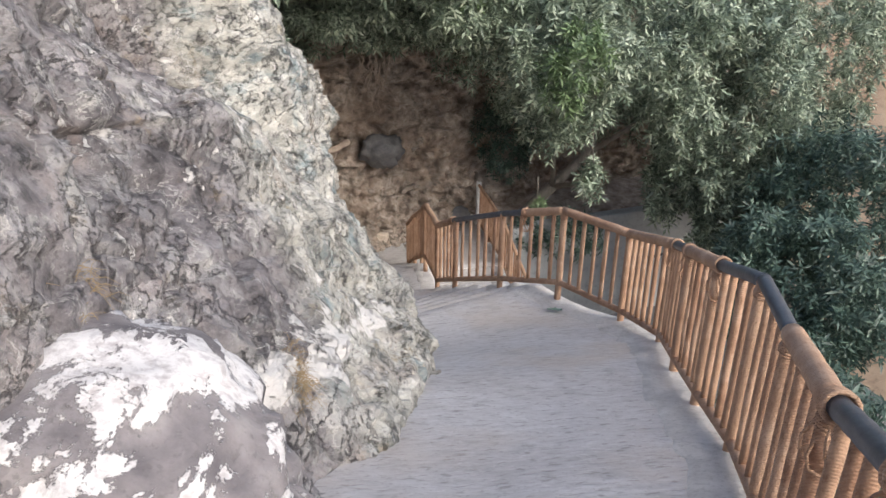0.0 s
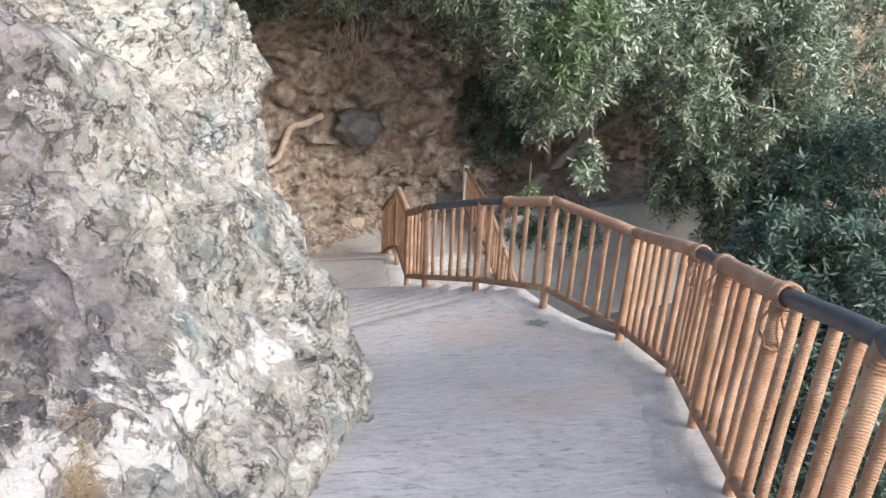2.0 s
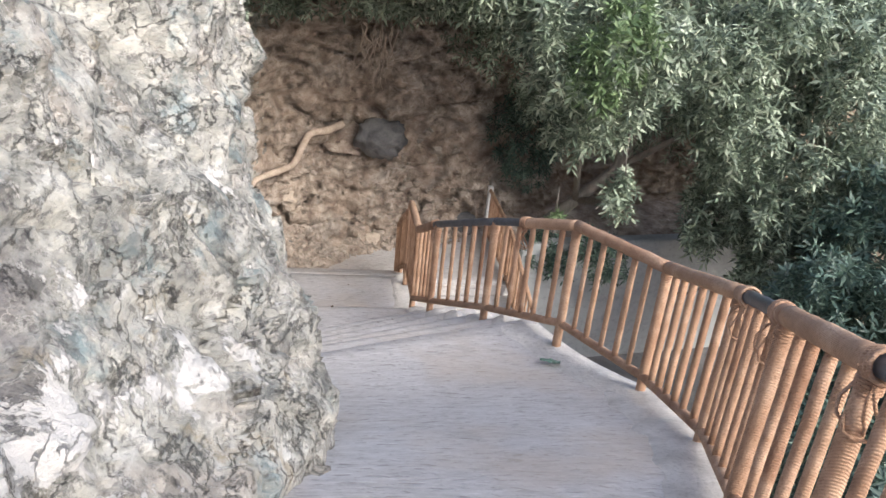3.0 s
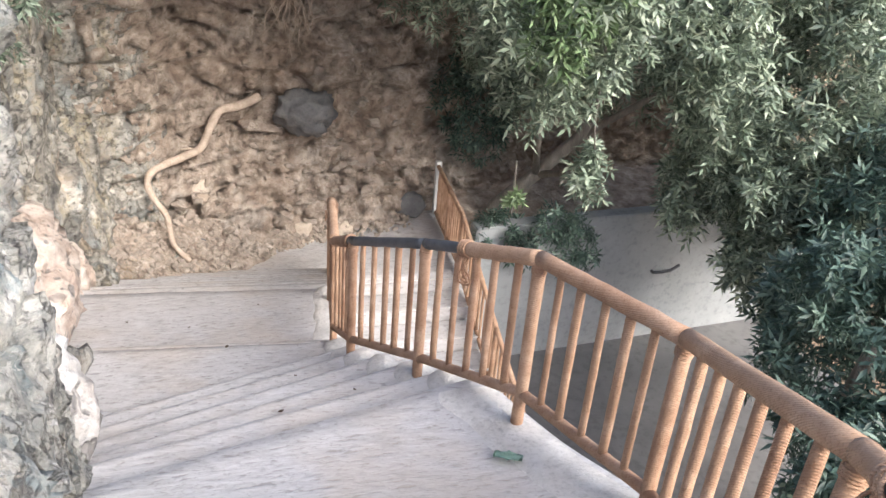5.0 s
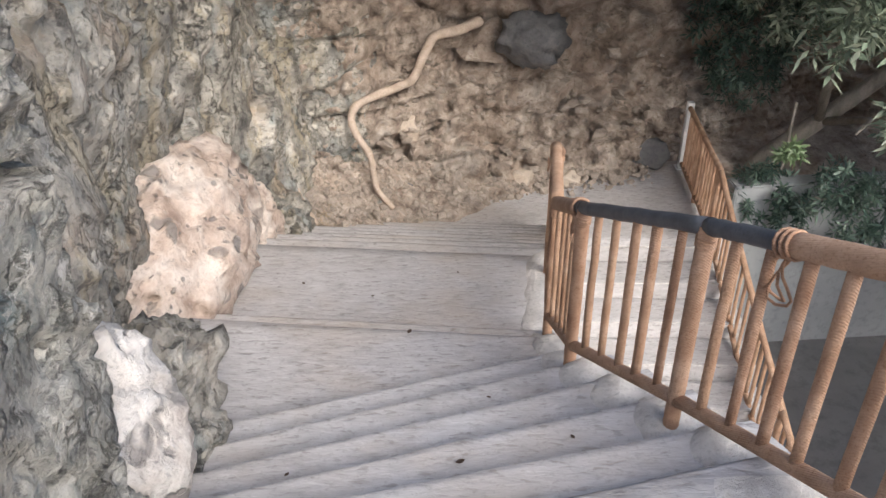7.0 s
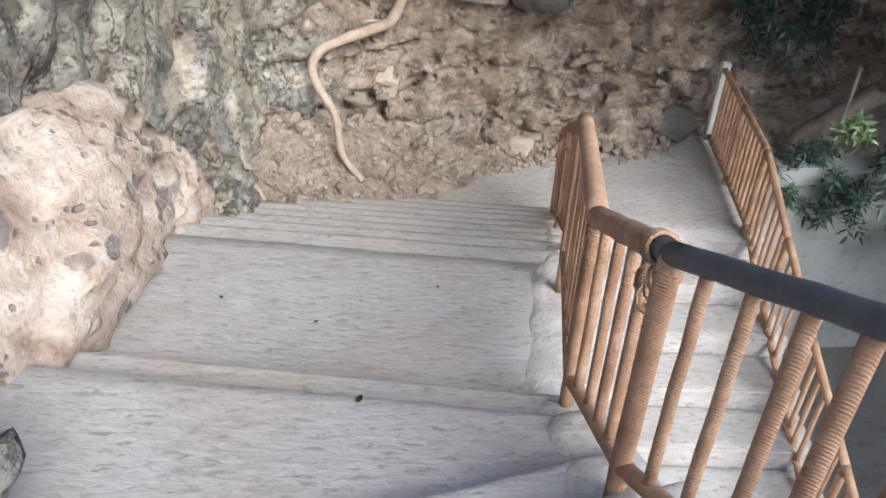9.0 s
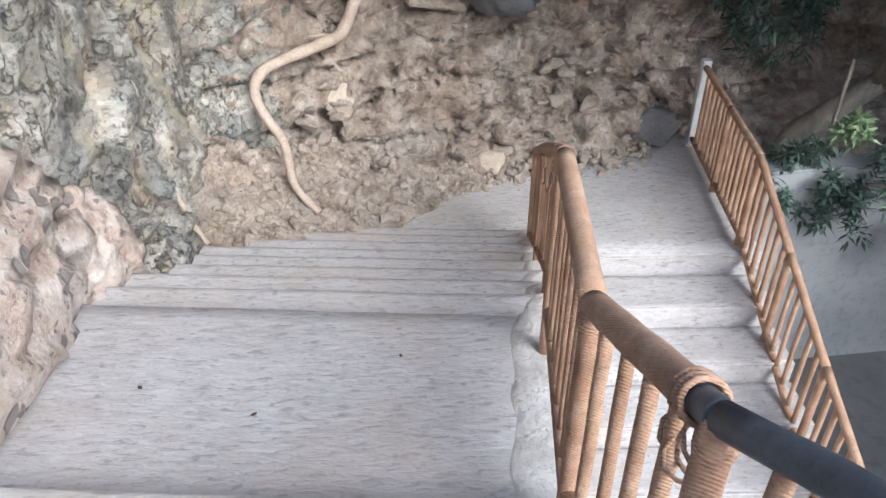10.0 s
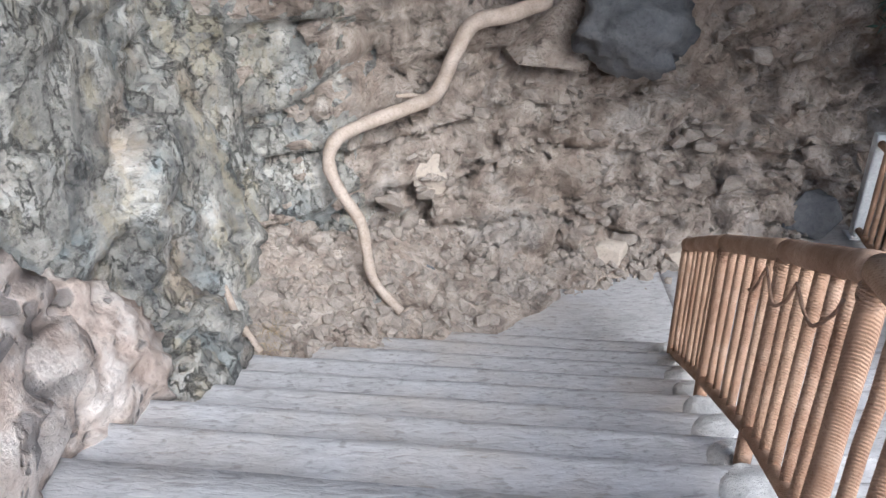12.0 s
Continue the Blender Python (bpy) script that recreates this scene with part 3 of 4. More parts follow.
# ---- railings ----
def railing(name, posts, label, height=0.99, foot=0.1, gap=0.168, bare=(), r_top=0.046, first_plain=False, group="", lift=()):
    thing = tagged(empty(name, posts[0]), label, "railing", group)
    o = Vector(posts[0])

    def add(pname, bm, mat, lab=""):
        ob = part(pname, bm, mat, thing, lab)
        ob.data.transform(Matrix.Translation(-o))
        return ob

    extra = dict(lift)
    tops = [Vector(p) + Vector((0, 0, height + extra.get(i, 0.0))) for i, p in enumerate(posts)]
    feet = [Vector(p) + Vector((0, 0, foot)) for p in posts]
    stick = {}

    def bar(pname, a, b, r, mat, sides=8, lab=""):
        n = 6
        jig = random.uniform(0, 10)
        pts = [a.lerp(b, i / n) + Vector((noise.noise(Vector((jig, i, 0))), noise.noise(Vector((jig, i, 5))), 0)) * 0.004 for i in range(n + 1)]
        rs = [r * (1 + 0.07 * noise.noise(Vector((jig, i * 1.7, 9)))) for i in range(n + 1)]
        return add(pname, tube(pts, rs, sides), mat, lab)

    for i, p in enumerate(posts):
        if first_plain and i == 0:
            continue
        a = Vector(p)
        bar("post", a + Vector((0, 0, -0.2)), tops[i], 0.037, ROPE, 10)
    for i in range(len(posts) - 1):
        a, b = tops[i], tops[i + 1]
        n = 10
        cuts = [(0.0, 1.0, ROPE, r_top)]
        for seg, f0, f1 in bare:
            if seg == i:
                cuts = [c for c in ((0.0, f0, ROPE, r_top), (f0, f1, PIPE, r_top * 0.78), (f1, 1.0, ROPE, r_top)) if c[1] > c[0]]
        for f0, f1, mat, r in cuts:
            pts = [a.lerp(b, f0 + (f1 - f0) * k / n) + Vector((0, 0, 0.006 * noise.noise(Vector((i, k * 1.3, f0))))) for k in range(n + 1)]
            rs = [r * (1 + (0.05 * noise.noise(Vector((i * 3, k * 2.1, f0 * 9))) if mat is ROPE else 0)) for k in range(n + 1)]
            add("top_rail", tube(pts, rs, 14), mat, "" if mat is ROPE else "bare dark grey steel pipe")
            if mat is PIPE:
                for f in (f0, f1):
                    if 0.02 < f < 0.98:
                        at, d = a.lerp(b, f), (b - a).normalized()
                        bm = bmesh.new()
                        for t in range(3):
                            c = at + d * (t - 1) * 0.028
                            s = d.orthogonal().normalized()
                            u = d.cross(s)
                            ring = [c + (s * math.cos(q) + u * math.sin(q)) * (r_top + 0.003) for q in (2 * math.pi * m / 12 for m in range(13))]
                            tube(ring, 0.008, 6, False, bm)
                        for t in range(2):
                            loop = [at + Vector((0.03 * math.sin(q * 2 + t), 0.05 * math.sin(q) + 0.03 * t, -0.05 - 0.1 * (1 - math.cos(q)))) for q in (m * 0.52 for m in range(13))]
                            tube(loop, 0.006, 5, False, bm)
                        add("cord_binding", bm, ROPE, "frayed knot of jute cord")
        fa, fb = feet[i], feet[i + 1]
        add("bottom_rail", tube([fa.lerp(fb, k / 6) for k in range(7)], 0.033, 10), ROPE)
        length = (fb - fa).to_2d().length
        count = max(2, round(length / gap))
        for k in range(1, count):
            f = (k + random.uniform(-0.08, 0.08)) / count
            bar("baluster", fa.lerp(fb, f), a.lerp(b, f), random.uniform(0.021, 0.026), ROPE)
    # cords that tie the joints
    for i in range(1, len(posts) - 1):
        at = tops[i]
        bm = bmesh.new()
        for t in range(4):
            c = at + Vector((0, 0, -0.05 - 0.012 * t))
            ring = [c + Vector((math.cos(q), math.sin(q), 0.1 * math.sin(q * 2 + t))) * 0.038 for q in (2 * math.pi * m / 10 for m in range(11))]
            tube(ring, 0.006, 5, False, bm)
        add("cord_binding", bm, ROPE)
    return thing


random.seed(4)
main_rail = railing("railing", RAIL, "rust-brown jute-wrapped pipe railing following ramp and steps", bare=((4, 0.1, 0.93), (6, 0.0, 1.0), (7, 0.0, 0.95), (9, 0.12, 0.8), (12, 0.6, 1.0), (13, 0.0, 1.0), (14, 0.0, 0.12)), lift=((4, -0.03), (5, -0.08), (6, -0.05), (7, 0.08), (8, 0.03)))
OUTER = [(6.1, 14.42, LAND), (6.02, 13.4, LAND), (5.94, 12.4, LAND), (5.92, 11.42, -6.74), (5.9, 10.45, -7.13), (5.88, 9.4, -7.52), (5.86, 8.4, -7.9)]
railing("stair_railing", OUTER, "rust-brown jute-wrapped railing beside the lower steps", r_top=0.036, first_plain=True, gap=0.15)


def white_post():
    thing = tagged(empty("end_post", (6.12, 14.5, LAND)), "chalky white square steel post ending the railing", "post")
    bm = bmesh.new()
    bmesh.ops.create_cube(bm, size=1, matrix=Matrix.Translation((0, 0, 0.53)) @ Matrix.Diagonal((0.1, 0.1, 1.06, 1)))
    bmesh.ops.bevel(bm, geom=bm.edges[:], offset=0.008, segments=2, affect="EDGES")
    part("post", bm, WHITE_STEEL, thing, smooth=False)
    bm = bmesh.new()
    bmesh.ops.create_cube(bm, size=1, matrix=Matrix.Translation((0, 0, 0.008)) @ Matrix.Diagonal((0.18, 0.18, 0.016, 1)))
    bmesh.ops.bevel(bm, geom=bm.edges[:], offset=0.003, segments=1, affect="EDGES")
    part("base_plate", bm, WHITE_STEEL, thing, smooth=False)


white_post()


# ---- rock faces ----
def face_sheet(name, fn, u0, u1, v0, v1, step, place, material, amp, label, category, depth):
    """A craggy rock face over a grid, closed behind so that it is a solid mass."""
    nu, nv = int((u1 - u0) / step), int((v1 - v0) / step)
    verts, faces = [], []
    for j in range(nv + 1):
        v = v0 + (v1 - v0) * j / nv
        for i in range(nu + 1):
            u = u0 + (u1 - u0) * i / nu
            p, out = place(u, v, fn(u, v))
            k = crag(p, *amp)
            verts.append(tuple(p + out * k + noise.noise_vector(p * 3.0) * 0.03))
    w = nu + 1
    for j in range(nv):
        for i in range(nu):
            a = j * w + i
            faces.append((a, a + 1, a + w + 1, a + w))
    rim = list(range(w)) + [j * w + nu for j in range(1, nv + 1)] + [nv * w + i for i in range(nu - 1, -1, -1)] + [j * w for j in range(nv - 1, 0, -1)]
    n0 = len(verts)
    verts += [tuple(Vector(verts[r]) + depth) for r in rim]
    for k in range(len(rim)):
        m = (k + 1) % len(rim)
        faces.append((rim[k], n0 + k, n0 + m, rim[m]))
    faces.append(tuple(range(n0, n0 + len(rim))))
    ob = raw_object(name, verts, faces, material)
    return tagged(ob, label, category)


NEAR = table([[-1.3, -1.45, -1.6, -1.8, -2.1, -2.4, -2.9, -3.6], [-0.4, -0.65, -0.9, -1.1, -1.3, -1.5, -1.8, -2.4], [0.5, 0.0, -0.3, -0.42, -0.62, -0.85, -1.3, -2.0],
              [0.95, 0.55, 0.15, -0.15, -0.5, -0.8, -1.2, -1.9], [1.2, 0.8, 0.45, 0.02, -0.44, -0.68, -1.1, -1.8], [1.56, 1.12, 0.85, 0.62, 0.26, -0.5, -0.95, -1.5],
              [1.64, 1.4, 1.12, 0.85, 0.42, -0.4, -0.8, -1.4], [1.66, 1.56, 1.36, 0.98, 0.45, -0.4, -0.7, -1.2], [1.6, 1.5, 1.38, 1.05, 0.5, -0.45, -0.6, -1.0],
              [1.56, 1.5, 1.42, 1.26, 1.12, 0.92, 0.3, -0.5], [1.5, 1.45, 1.4, 1.36, 1.26, 1.1, 0.5, -0.3], [1.44, 1.36, 1.34, 1.38, 1.36, 1.2, 0.6, -0.2], [1.3, 1.2, 1.15, 1.1, 1.1, 0.95, 0.5, -0.3]],
             [-4, -1, 0.5, 1.2, 1.75, 2.7, 3.2, 3.7, 4.2, 4.6, 5.1, 5.5, 5.75], [0, 0.5, 0.9, 1.4, 2.0, 2.6, 3.5, 5])


def near_place(y, h, x):
    p = Vector((x, y, ramp_z(1.4, y) + h))
    # the slot-like crevice high on the face, and the long one under the far overhang
    for a, b, wide, deep in (((4.75, -1.6), (5.9, -1.86), 0.03, 0.22), ((0.9, 0.5), (2.4, 0.05), 0.014, 0.08), ((2.4, -1.62), (3.3, -1.5), 0.02, 0.12)):
        a, b, q = Vector(a), Vector(b), Vector((p.y, p.z))
        q += Vector((0, 0.07 * noise.noise(Vector((p.y * 2.6, 4.0, 1.0)))))
        f = min(max((q - a).dot(b - a) / (b - a).length_squared, 0), 1)
        if (q - a.lerp(b, f)).length < wide * (1.2 - abs(f - 0.5) * 1.4):
            p.x -= deep
    a, b, q = Vector((-0.36, -0.1)), Vector((0.04, -0.29)), Vector((p.x, p.z + 0.04 * noise.noise(Vector((p.x * 6, 2, 2)))))
    f = min(max((q - a).dot(b - a) / (b - a).length_squared, 0), 1)
    if 3.5 < p.y < 4.8 and (q - a.lerp(b, f)).length < 0.04 + 0.04 * f:
        p += Vector((-0.3, 0.3, 0))
    return p, Vector((0.85, 0.0, 0.5))


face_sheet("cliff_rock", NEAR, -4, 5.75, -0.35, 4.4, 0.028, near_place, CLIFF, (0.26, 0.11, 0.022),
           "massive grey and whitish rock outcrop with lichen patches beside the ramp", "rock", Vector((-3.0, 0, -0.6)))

SIDE = table([[1.3, 1.15, 1.1, 1.05, 0.95, 0.4], [1.2, 1.02, 0.98, 0.95, 0.9, 0.5], [0.6, 0.5, 0.6, 0.8, 0.85, 0.5], [0.35, 0.3, 0.3, 0.4, 0.5, 0.3],
              [0.62, 0.5, 0.42, 0.38, 0.35, 0.1], [0.85, 0.62, 0.52, 0.45, 0.4, 0.2], [0.7, 0.7, 0.7, 0.7, 0.6, 0.3]],
             [5.5, 6.2, 7.4, 9.0, 10.6, 12.0, 13.4], [0, 0.6, 1.2, 2.0, 3.0, 5.0])


def side_place(y, h, x):
    # upright ribs with grooves between them
    x += 0.12 * noise.noise(Vector((y * 1.9, h * 0.35, 21))) - 0.14 * max(0, 1 - 9 * abs(noise.noise(Vector((y * 1.1, h * 0.22, 5)))))
    return Vector((x, y, level(y) + h)), Vector((0.95, 0.0, 0.2))


face_sheet("stained_cliff", SIDE, 5.5, 13.4, -0.4, 5, 0.045, side_place, STAINED, (0.32, 0.09, 0.022),
           "stained grey and ochre rock wall beside the steps", "rock", Vector((-3.0, 0, 0)))


def boulder(name, at, size, material, label, category="boulder", detail=5, amp=0.12, seed=0, turn=0.0, flat=0.0):
    bm = bmesh.new()
    bmesh.ops.create_icosphere(bm, subdivisions=detail, radius=1)
    off = Vector((seed * 3.7, seed * 1.3, seed * 2.1))
    s = Vector(size)
    for v in bm.verts:
        n = v.co.normalized()
        k = 1 + amp * 1.6 * (facets(n * 1.6 + off, 1.0) - 0.5) + amp * 0.9 * (facets(n * 2 + off, 1.9) - 0.5) + amp * 0.3 * noise.fractal(n * 6 + off, 0.8, 2, 4) + amp * 0.3 * (facets(n * 5 + off, 1.4) - 0.5)
        v.co = Vector((n.x * s.x, n.y * s.y, n.z * s.z)) * k
        if flat and v.co.z < -flat * s.z:
            v.co.z = -flat * s.z
    bmesh.ops.rotate(bm, verts=bm.verts, matrix=Matrix.Rotation(turn, 3, "Z"))
    ob = mesh_object(name, bm, material)
    ob.location = at
    return tagged(ob, label, category)


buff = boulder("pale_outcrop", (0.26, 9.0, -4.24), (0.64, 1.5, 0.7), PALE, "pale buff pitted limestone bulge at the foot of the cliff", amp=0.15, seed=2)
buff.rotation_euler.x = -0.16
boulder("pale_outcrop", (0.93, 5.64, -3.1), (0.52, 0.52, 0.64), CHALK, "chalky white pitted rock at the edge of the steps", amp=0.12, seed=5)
boulder("lichen_boulder", (-0.44, 0.06, -0.7), (0.84, 1.0, 0.6), LICHEN, "purple-grey boulder crusted with white lichen beside the ramp", amp=0.08, seed=14)
boulder("grey_outcrop", (0.98, 6.45, -3.75), (0.36, 0.6, 0.5), STAINED, "dark grey rock wedged beside the top flight", amp=0.2, seed=17)
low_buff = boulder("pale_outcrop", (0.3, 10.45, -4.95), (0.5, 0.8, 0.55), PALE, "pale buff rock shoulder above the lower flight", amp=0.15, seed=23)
low_buff.rotation_euler.x = -0.3
boulder("grey_outcrop", (0.6, 11.15, -5.5), (0.42, 0.7, 0.44), STAINED, "blue-grey rock lump beside the lower flight", amp=0.16, seed=7)
boulder("grey_outcrop", (1.25, 12.75, -6.05), (0.5, 0.4, 0.32), STAINED, "grey rock lump at the foot of the bank", amp=0.16, seed=9)

BANK = table([[12.6, 12.8, 12.9, 13.0, 12.8, 12.5, 12.0], [12.75, 13.0, 13.15, 13.4, 13.4, 13.1, 12.6], [13.4, 13.55, 13.75, 14.15, 14.1, 13.7, 13.1],
              [13.85, 14.0, 14.2, 14.5, 14.2, 13.8, 13.3], [14.1, 14.25, 14.45, 14.7, 14.5, 14.2, 13.9], [14.75, 14.8, 14.95, 15.2, 15.2, 15.0, 15.0],
              [15.6, 15.6, 15.6, 15.7, 15.8, 16, 16], [16, 16, 16, 16, 16.2, 16.4, 16.6]],
             [0.2, 1.2, 2.0, 3.0, 4.5, 6.5, 9.0, 14.0], [0, 0.6, 1.3, 2.2, 3.2, 4.5, 6.0])


def bank_place(x, h, y):
    # undercut ledges
    y += 0.2 * max(0, 1 - 7 * abs(noise.noise(Vector((x * 0.8, h * 2.1, 31))))) * min(1, max(0, h * 3))
    return Vector((x, y, LAND + h)), Vector((0, -0.95, 0.25))


face_sheet("soil_bank", BANK, -0.5, 14, -2.4, 6, 0.05, bank_place, SOIL, (0.36, 0.26, 0.13),
           "crumbling brown earth bank full of stones and roots", "bank", Vector((0, 3.0, 0)))

def angular(size, count=16, seed=0, edge=0.06):
    """A broken stone: the hull of a few points, its edges knocked off."""
    rng = random.Random(seed)
    bm = bmesh.new()
    for _ in range(count):
        d = Vector((rng.gauss(0, 1), rng.gauss(0, 1), rng.gauss(0, 1)))
        d = d / max(abs(d.x), abs(d.y), abs(d.z)) * 0.35 + d.normalized() * 0.65
        bm.verts.new((d.x * size[0], d.y * size[1], d.z * size[2]))
    got = bmesh.ops.convex_hull(bm, input=bm.verts)
    bmesh.ops.delete(bm, geom=[v for v in bm.verts if not v.link_faces], context="VERTS")
    bmesh.ops.bevel(bm, geom=bm.edges[:], offset=edge * min(size), segments=1, affect="EDGES")
    return bm


def stone(name, at, size, material, label, category, seed, count=16):
    ob = mesh_object(name, angular(size, count, seed), material, smooth=False)
    ob.location = at
    return tagged(ob, label, category)


# ---- stones of the bank ----
random.seed(11)
boulder("slate_block", (3.72, 14.17, -4.2), (0.46, 0.34, 0.38), SLATE, "dark blue-grey angular block stuck in the bank", detail=4, amp=0.2, seed=31)
stone("bank_block", (3.05, 14.4, -4.35), (0.4, 0.32, 0.45), SOIL, "brown angular block wedged beside the root", "boulder", 12, 12)
stone("slate_block", (5.62, 14.5, -6.1), (0.32, 0.22, 0.26), SLATE, "dark slate block at the foot of the bank", "boulder", 4, 18)
stone("bank_stone", (3.62, 13.92, -6.2), (0.27, 0.16, 0.16), PALE_STONE, "pale flat-faced stone at the foot of the bank", "stone", 6)
stone("bank_stone", (2.0, 13.86, -5.33), (0.19, 0.22, 0.26), PALE_STONE, "pale upright stone set in the bank", "stone", 8)
stone("bank_stone", (4.35, 14.0, -6.24), (0.24, 0.16, 0.12), PALE_STONE, "pale low stone at the foot of the bank", "stone", 18)
stone("bank_stone", (1.93, 13.2, -5.95), (0.17, 0.13, 0.1), SLATE, "blue-grey stone on the rubble", "stone", 10)


def bank_stones():
    """Stones that stick half out of the earth, each its own piece on one of a few shared meshes."""
    thing = tagged(empty("embedded_stones", (3, 14, -5)), "brown and grey stones sticking out of the earth bank", "stones")
    shapes = []
    for k in range(16):
        me = bpy.data.meshes.new("stone")
        b = angular((1.25, 0.9, 0.8), 13, 100 + k, 0.09)
        b.to_mesh(me)
        b.free()
        me.materials.append(STONE)
        shapes.append(me)
    for k in range(290):
        x, h = random.uniform(1.7, 6.4), abs(random.gauss(0, 1.1))
        if h > 3.4:
            continue
        r = random.uniform(0.02, 0.055) if k % 6 else random.uniform(0.06, 0.12)
        ob = new("stone", shapes[k % 16])
        ob.parent = thing
        ob.location = Vector((x, BANK(x, h) - 0.03 + random.uniform(-0.04, 0.06), LAND + h)) - thing.location
        ob.rotation_euler = (random.uniform(-0.5, 0.5), random.uniform(-0.6, 0.6), random.uniform(-0.5, 0.5))
        ob.scale = (r, r, r * random.uniform(0.7, 1.1))


bank_stones()


def apron_point(s, t):
    fx = float(np.interp(s, [0, 0.2, 0.4, 0.6, 0.8, 1.0], [0.75, 1.15, 1.75, 2.3, 3.1, 4.4]))
    fy = float(np.interp(s, [0, 0.2, 0.4, 0.6, 0.8, 1.0], [11.35, 11.75, 12.2, 12.6, 13.35, 13.9]))
    fz = float(np.interp(s, [0, 0.2, 0.4, 0.6, 0.8, 1.0], [-5.62, -5.78, -6.0, -6.2, -6.34, -6.34]))
    bx = fx - 0.25 * (1 - s)
    by = BANK(max(bx, 0.2), 0.2) + 0.25
    p = Vector((fx + (bx - fx) * t, fy + (by - fy) * t, fz + (by - fy) * 0.36 * max(t, 0) ** 1.2))
    return p


def apron():
    """Earth and gravel that has slid from the bank on to the steps."""
    verts, faces = [], []
    nu, nv = 70, 34
    for j in range(nv + 1):
        for i in range(nu + 1):
            s, t = i / nu, j / nv
            p = apron_point(s, t - 0.04)
            k = 0.05 * noise.fractal(p * 4, 0.8, 2, 4) * min(1, t * 5) + 0.035 * (facets(p, 9) - 0.5)
            verts.append((p.x + 0.05 * noise.noise(p * 6), p.y + 0.05 * noise.noise(p * 6 + Vector((5, 0, 0))), p.z + k + (0 if j else -0.25)))
    w = nu + 1
    faces = [(j * w + i, j * w + i + 1, (j + 1) * w + i + 1, (j + 1) * w + i) for j in range(nv) for i in range(nu)]
    tagged(raw_object("ground_apron", verts, faces, SOIL), "brown earth and gravel slid down from the bank", "ground", kind="structure")


apron()


def rubble():
    thing = tagged(empty("rubble", (2.6, 13.6, LAND)), "loose brown stones fallen at the foot of the bank", "rubble", kind="stuff")
    o = Vector((2.6, 13.6, LAND))
    bm = bmesh.new()
    for k in range(1500):
        x, y, z = apron_point(random.uniform(0.08, 1.0), random.uniform(0.03, 0.95))
        if k % 3 == 0:
            x = random.uniform(2.6, 5.6)
            y = BANK(x, 0) - abs(random.gauss(0.0, 0.16))
            z = LAND + max(0.01, 0.16 - (BANK(x, 0) - y) * 0.5)
        r = random.uniform(0.014, 0.03) if random.random() < 0.75 else random.uniform(0.03, 0.085)
        m = Matrix.Translation(Vector((x, y, z + 0.01)) - o) @ Euler((random.random() * 6, random.random() * 6, 0)).to_matrix().to_4x4() @ Matrix.Diagonal((r, r * random.uniform(0.6, 1), r * random.uniform(0.4, 0.8), 1))
        got = bmesh.ops.create_icosphere(bm, subdivisions=1, radius=1, matrix=m)
        for v in got["verts"]:
            v.co += noise.noise_vector(v.co * 21) * r * 0.35
    part("stones", bm, STONE, thing, smooth=False)


rubble()


def root():
    pts = [(3.0, 14.25, -3.98), (2.69, 14.0, -4.03), (2.4, 13.93, -4.08), (2.25, 13.8, -4.28), (2.1, 13.7, -4.57), (1.91, 13.6, -4.64), (1.56, 13.4, -4.71), (1.35, 13.2, -4.76), (1.29, 13.1, -4.92),
           (1.38, 13.02, -5.13), (1.52, 12.95, -5.34), (1.56, 12.9, -5.58), (1.61, 12.84, -5.81), (1.85, 12.74, -6.08)]
    pts = [p if i < 5 else tuple(Vector(p).lerp(Vector((2.37, 7.5, -2.45)), 0.035)) for i, p in enumerate(pts)]
    smooth = []
    for i in range(len(pts) - 1):
        p0, p1, p2, p3 = (Vector(pts[max(0, min(len(pts) - 1, i + k))]) for k in (-1, 0, 1, 2))
        for s in range(5):
            t = s / 5
            smooth.append(0.5 * ((2 * p1) + (p2 - p0) * t + (2 * p0 - 5 * p1 + 4 * p2 - p3) * t * t + (3 * p1 - p0 - 3 * p2 + p3) * t**3))
    rs = [0.07 - 0.034 * i / len(smooth) + 0.01 * noise.noise(Vector((i * 0.6, 0, 0))) for i in range(len(smooth))]
    thing = tagged(empty("root", smooth[0]), "bleached bare tree root snaking down the bank", "root")
    part("main_root", tube(smooth, rs, 10), ROOT, thing).data.transform(Matrix.Translation(-smooth[0]))
    side_pts = [Vector((2.02, 13.64, -4.6)), Vector((1.9, 13.5, -4.52)), Vector((1.8, 13.42, -4.5))]
    part("side_root", tube(side_pts, [0.03, 0.022, 0.012], 7), ROOT, thing).data.transform(Matrix.Translation(-smooth[0]))


root()


def end_fn(x, h):
    return BANK(max(x, 0.2), max(h, 0)) - 0.06 + max(0, x - 1.25) ** 2 * 1.1 - 0.35 * max(0, 0.7 - h) * max(0, 1.3 - x)


face_sheet("stained_rock", end_fn, -0.6, 1.95, 0.0, 4.6, 0.045, bank_place, STAINED, (0.26, 0.08, 0.03),
           "stained grey rock at the end of the cliff", "rock", Vector((0, 1.5, 0)))


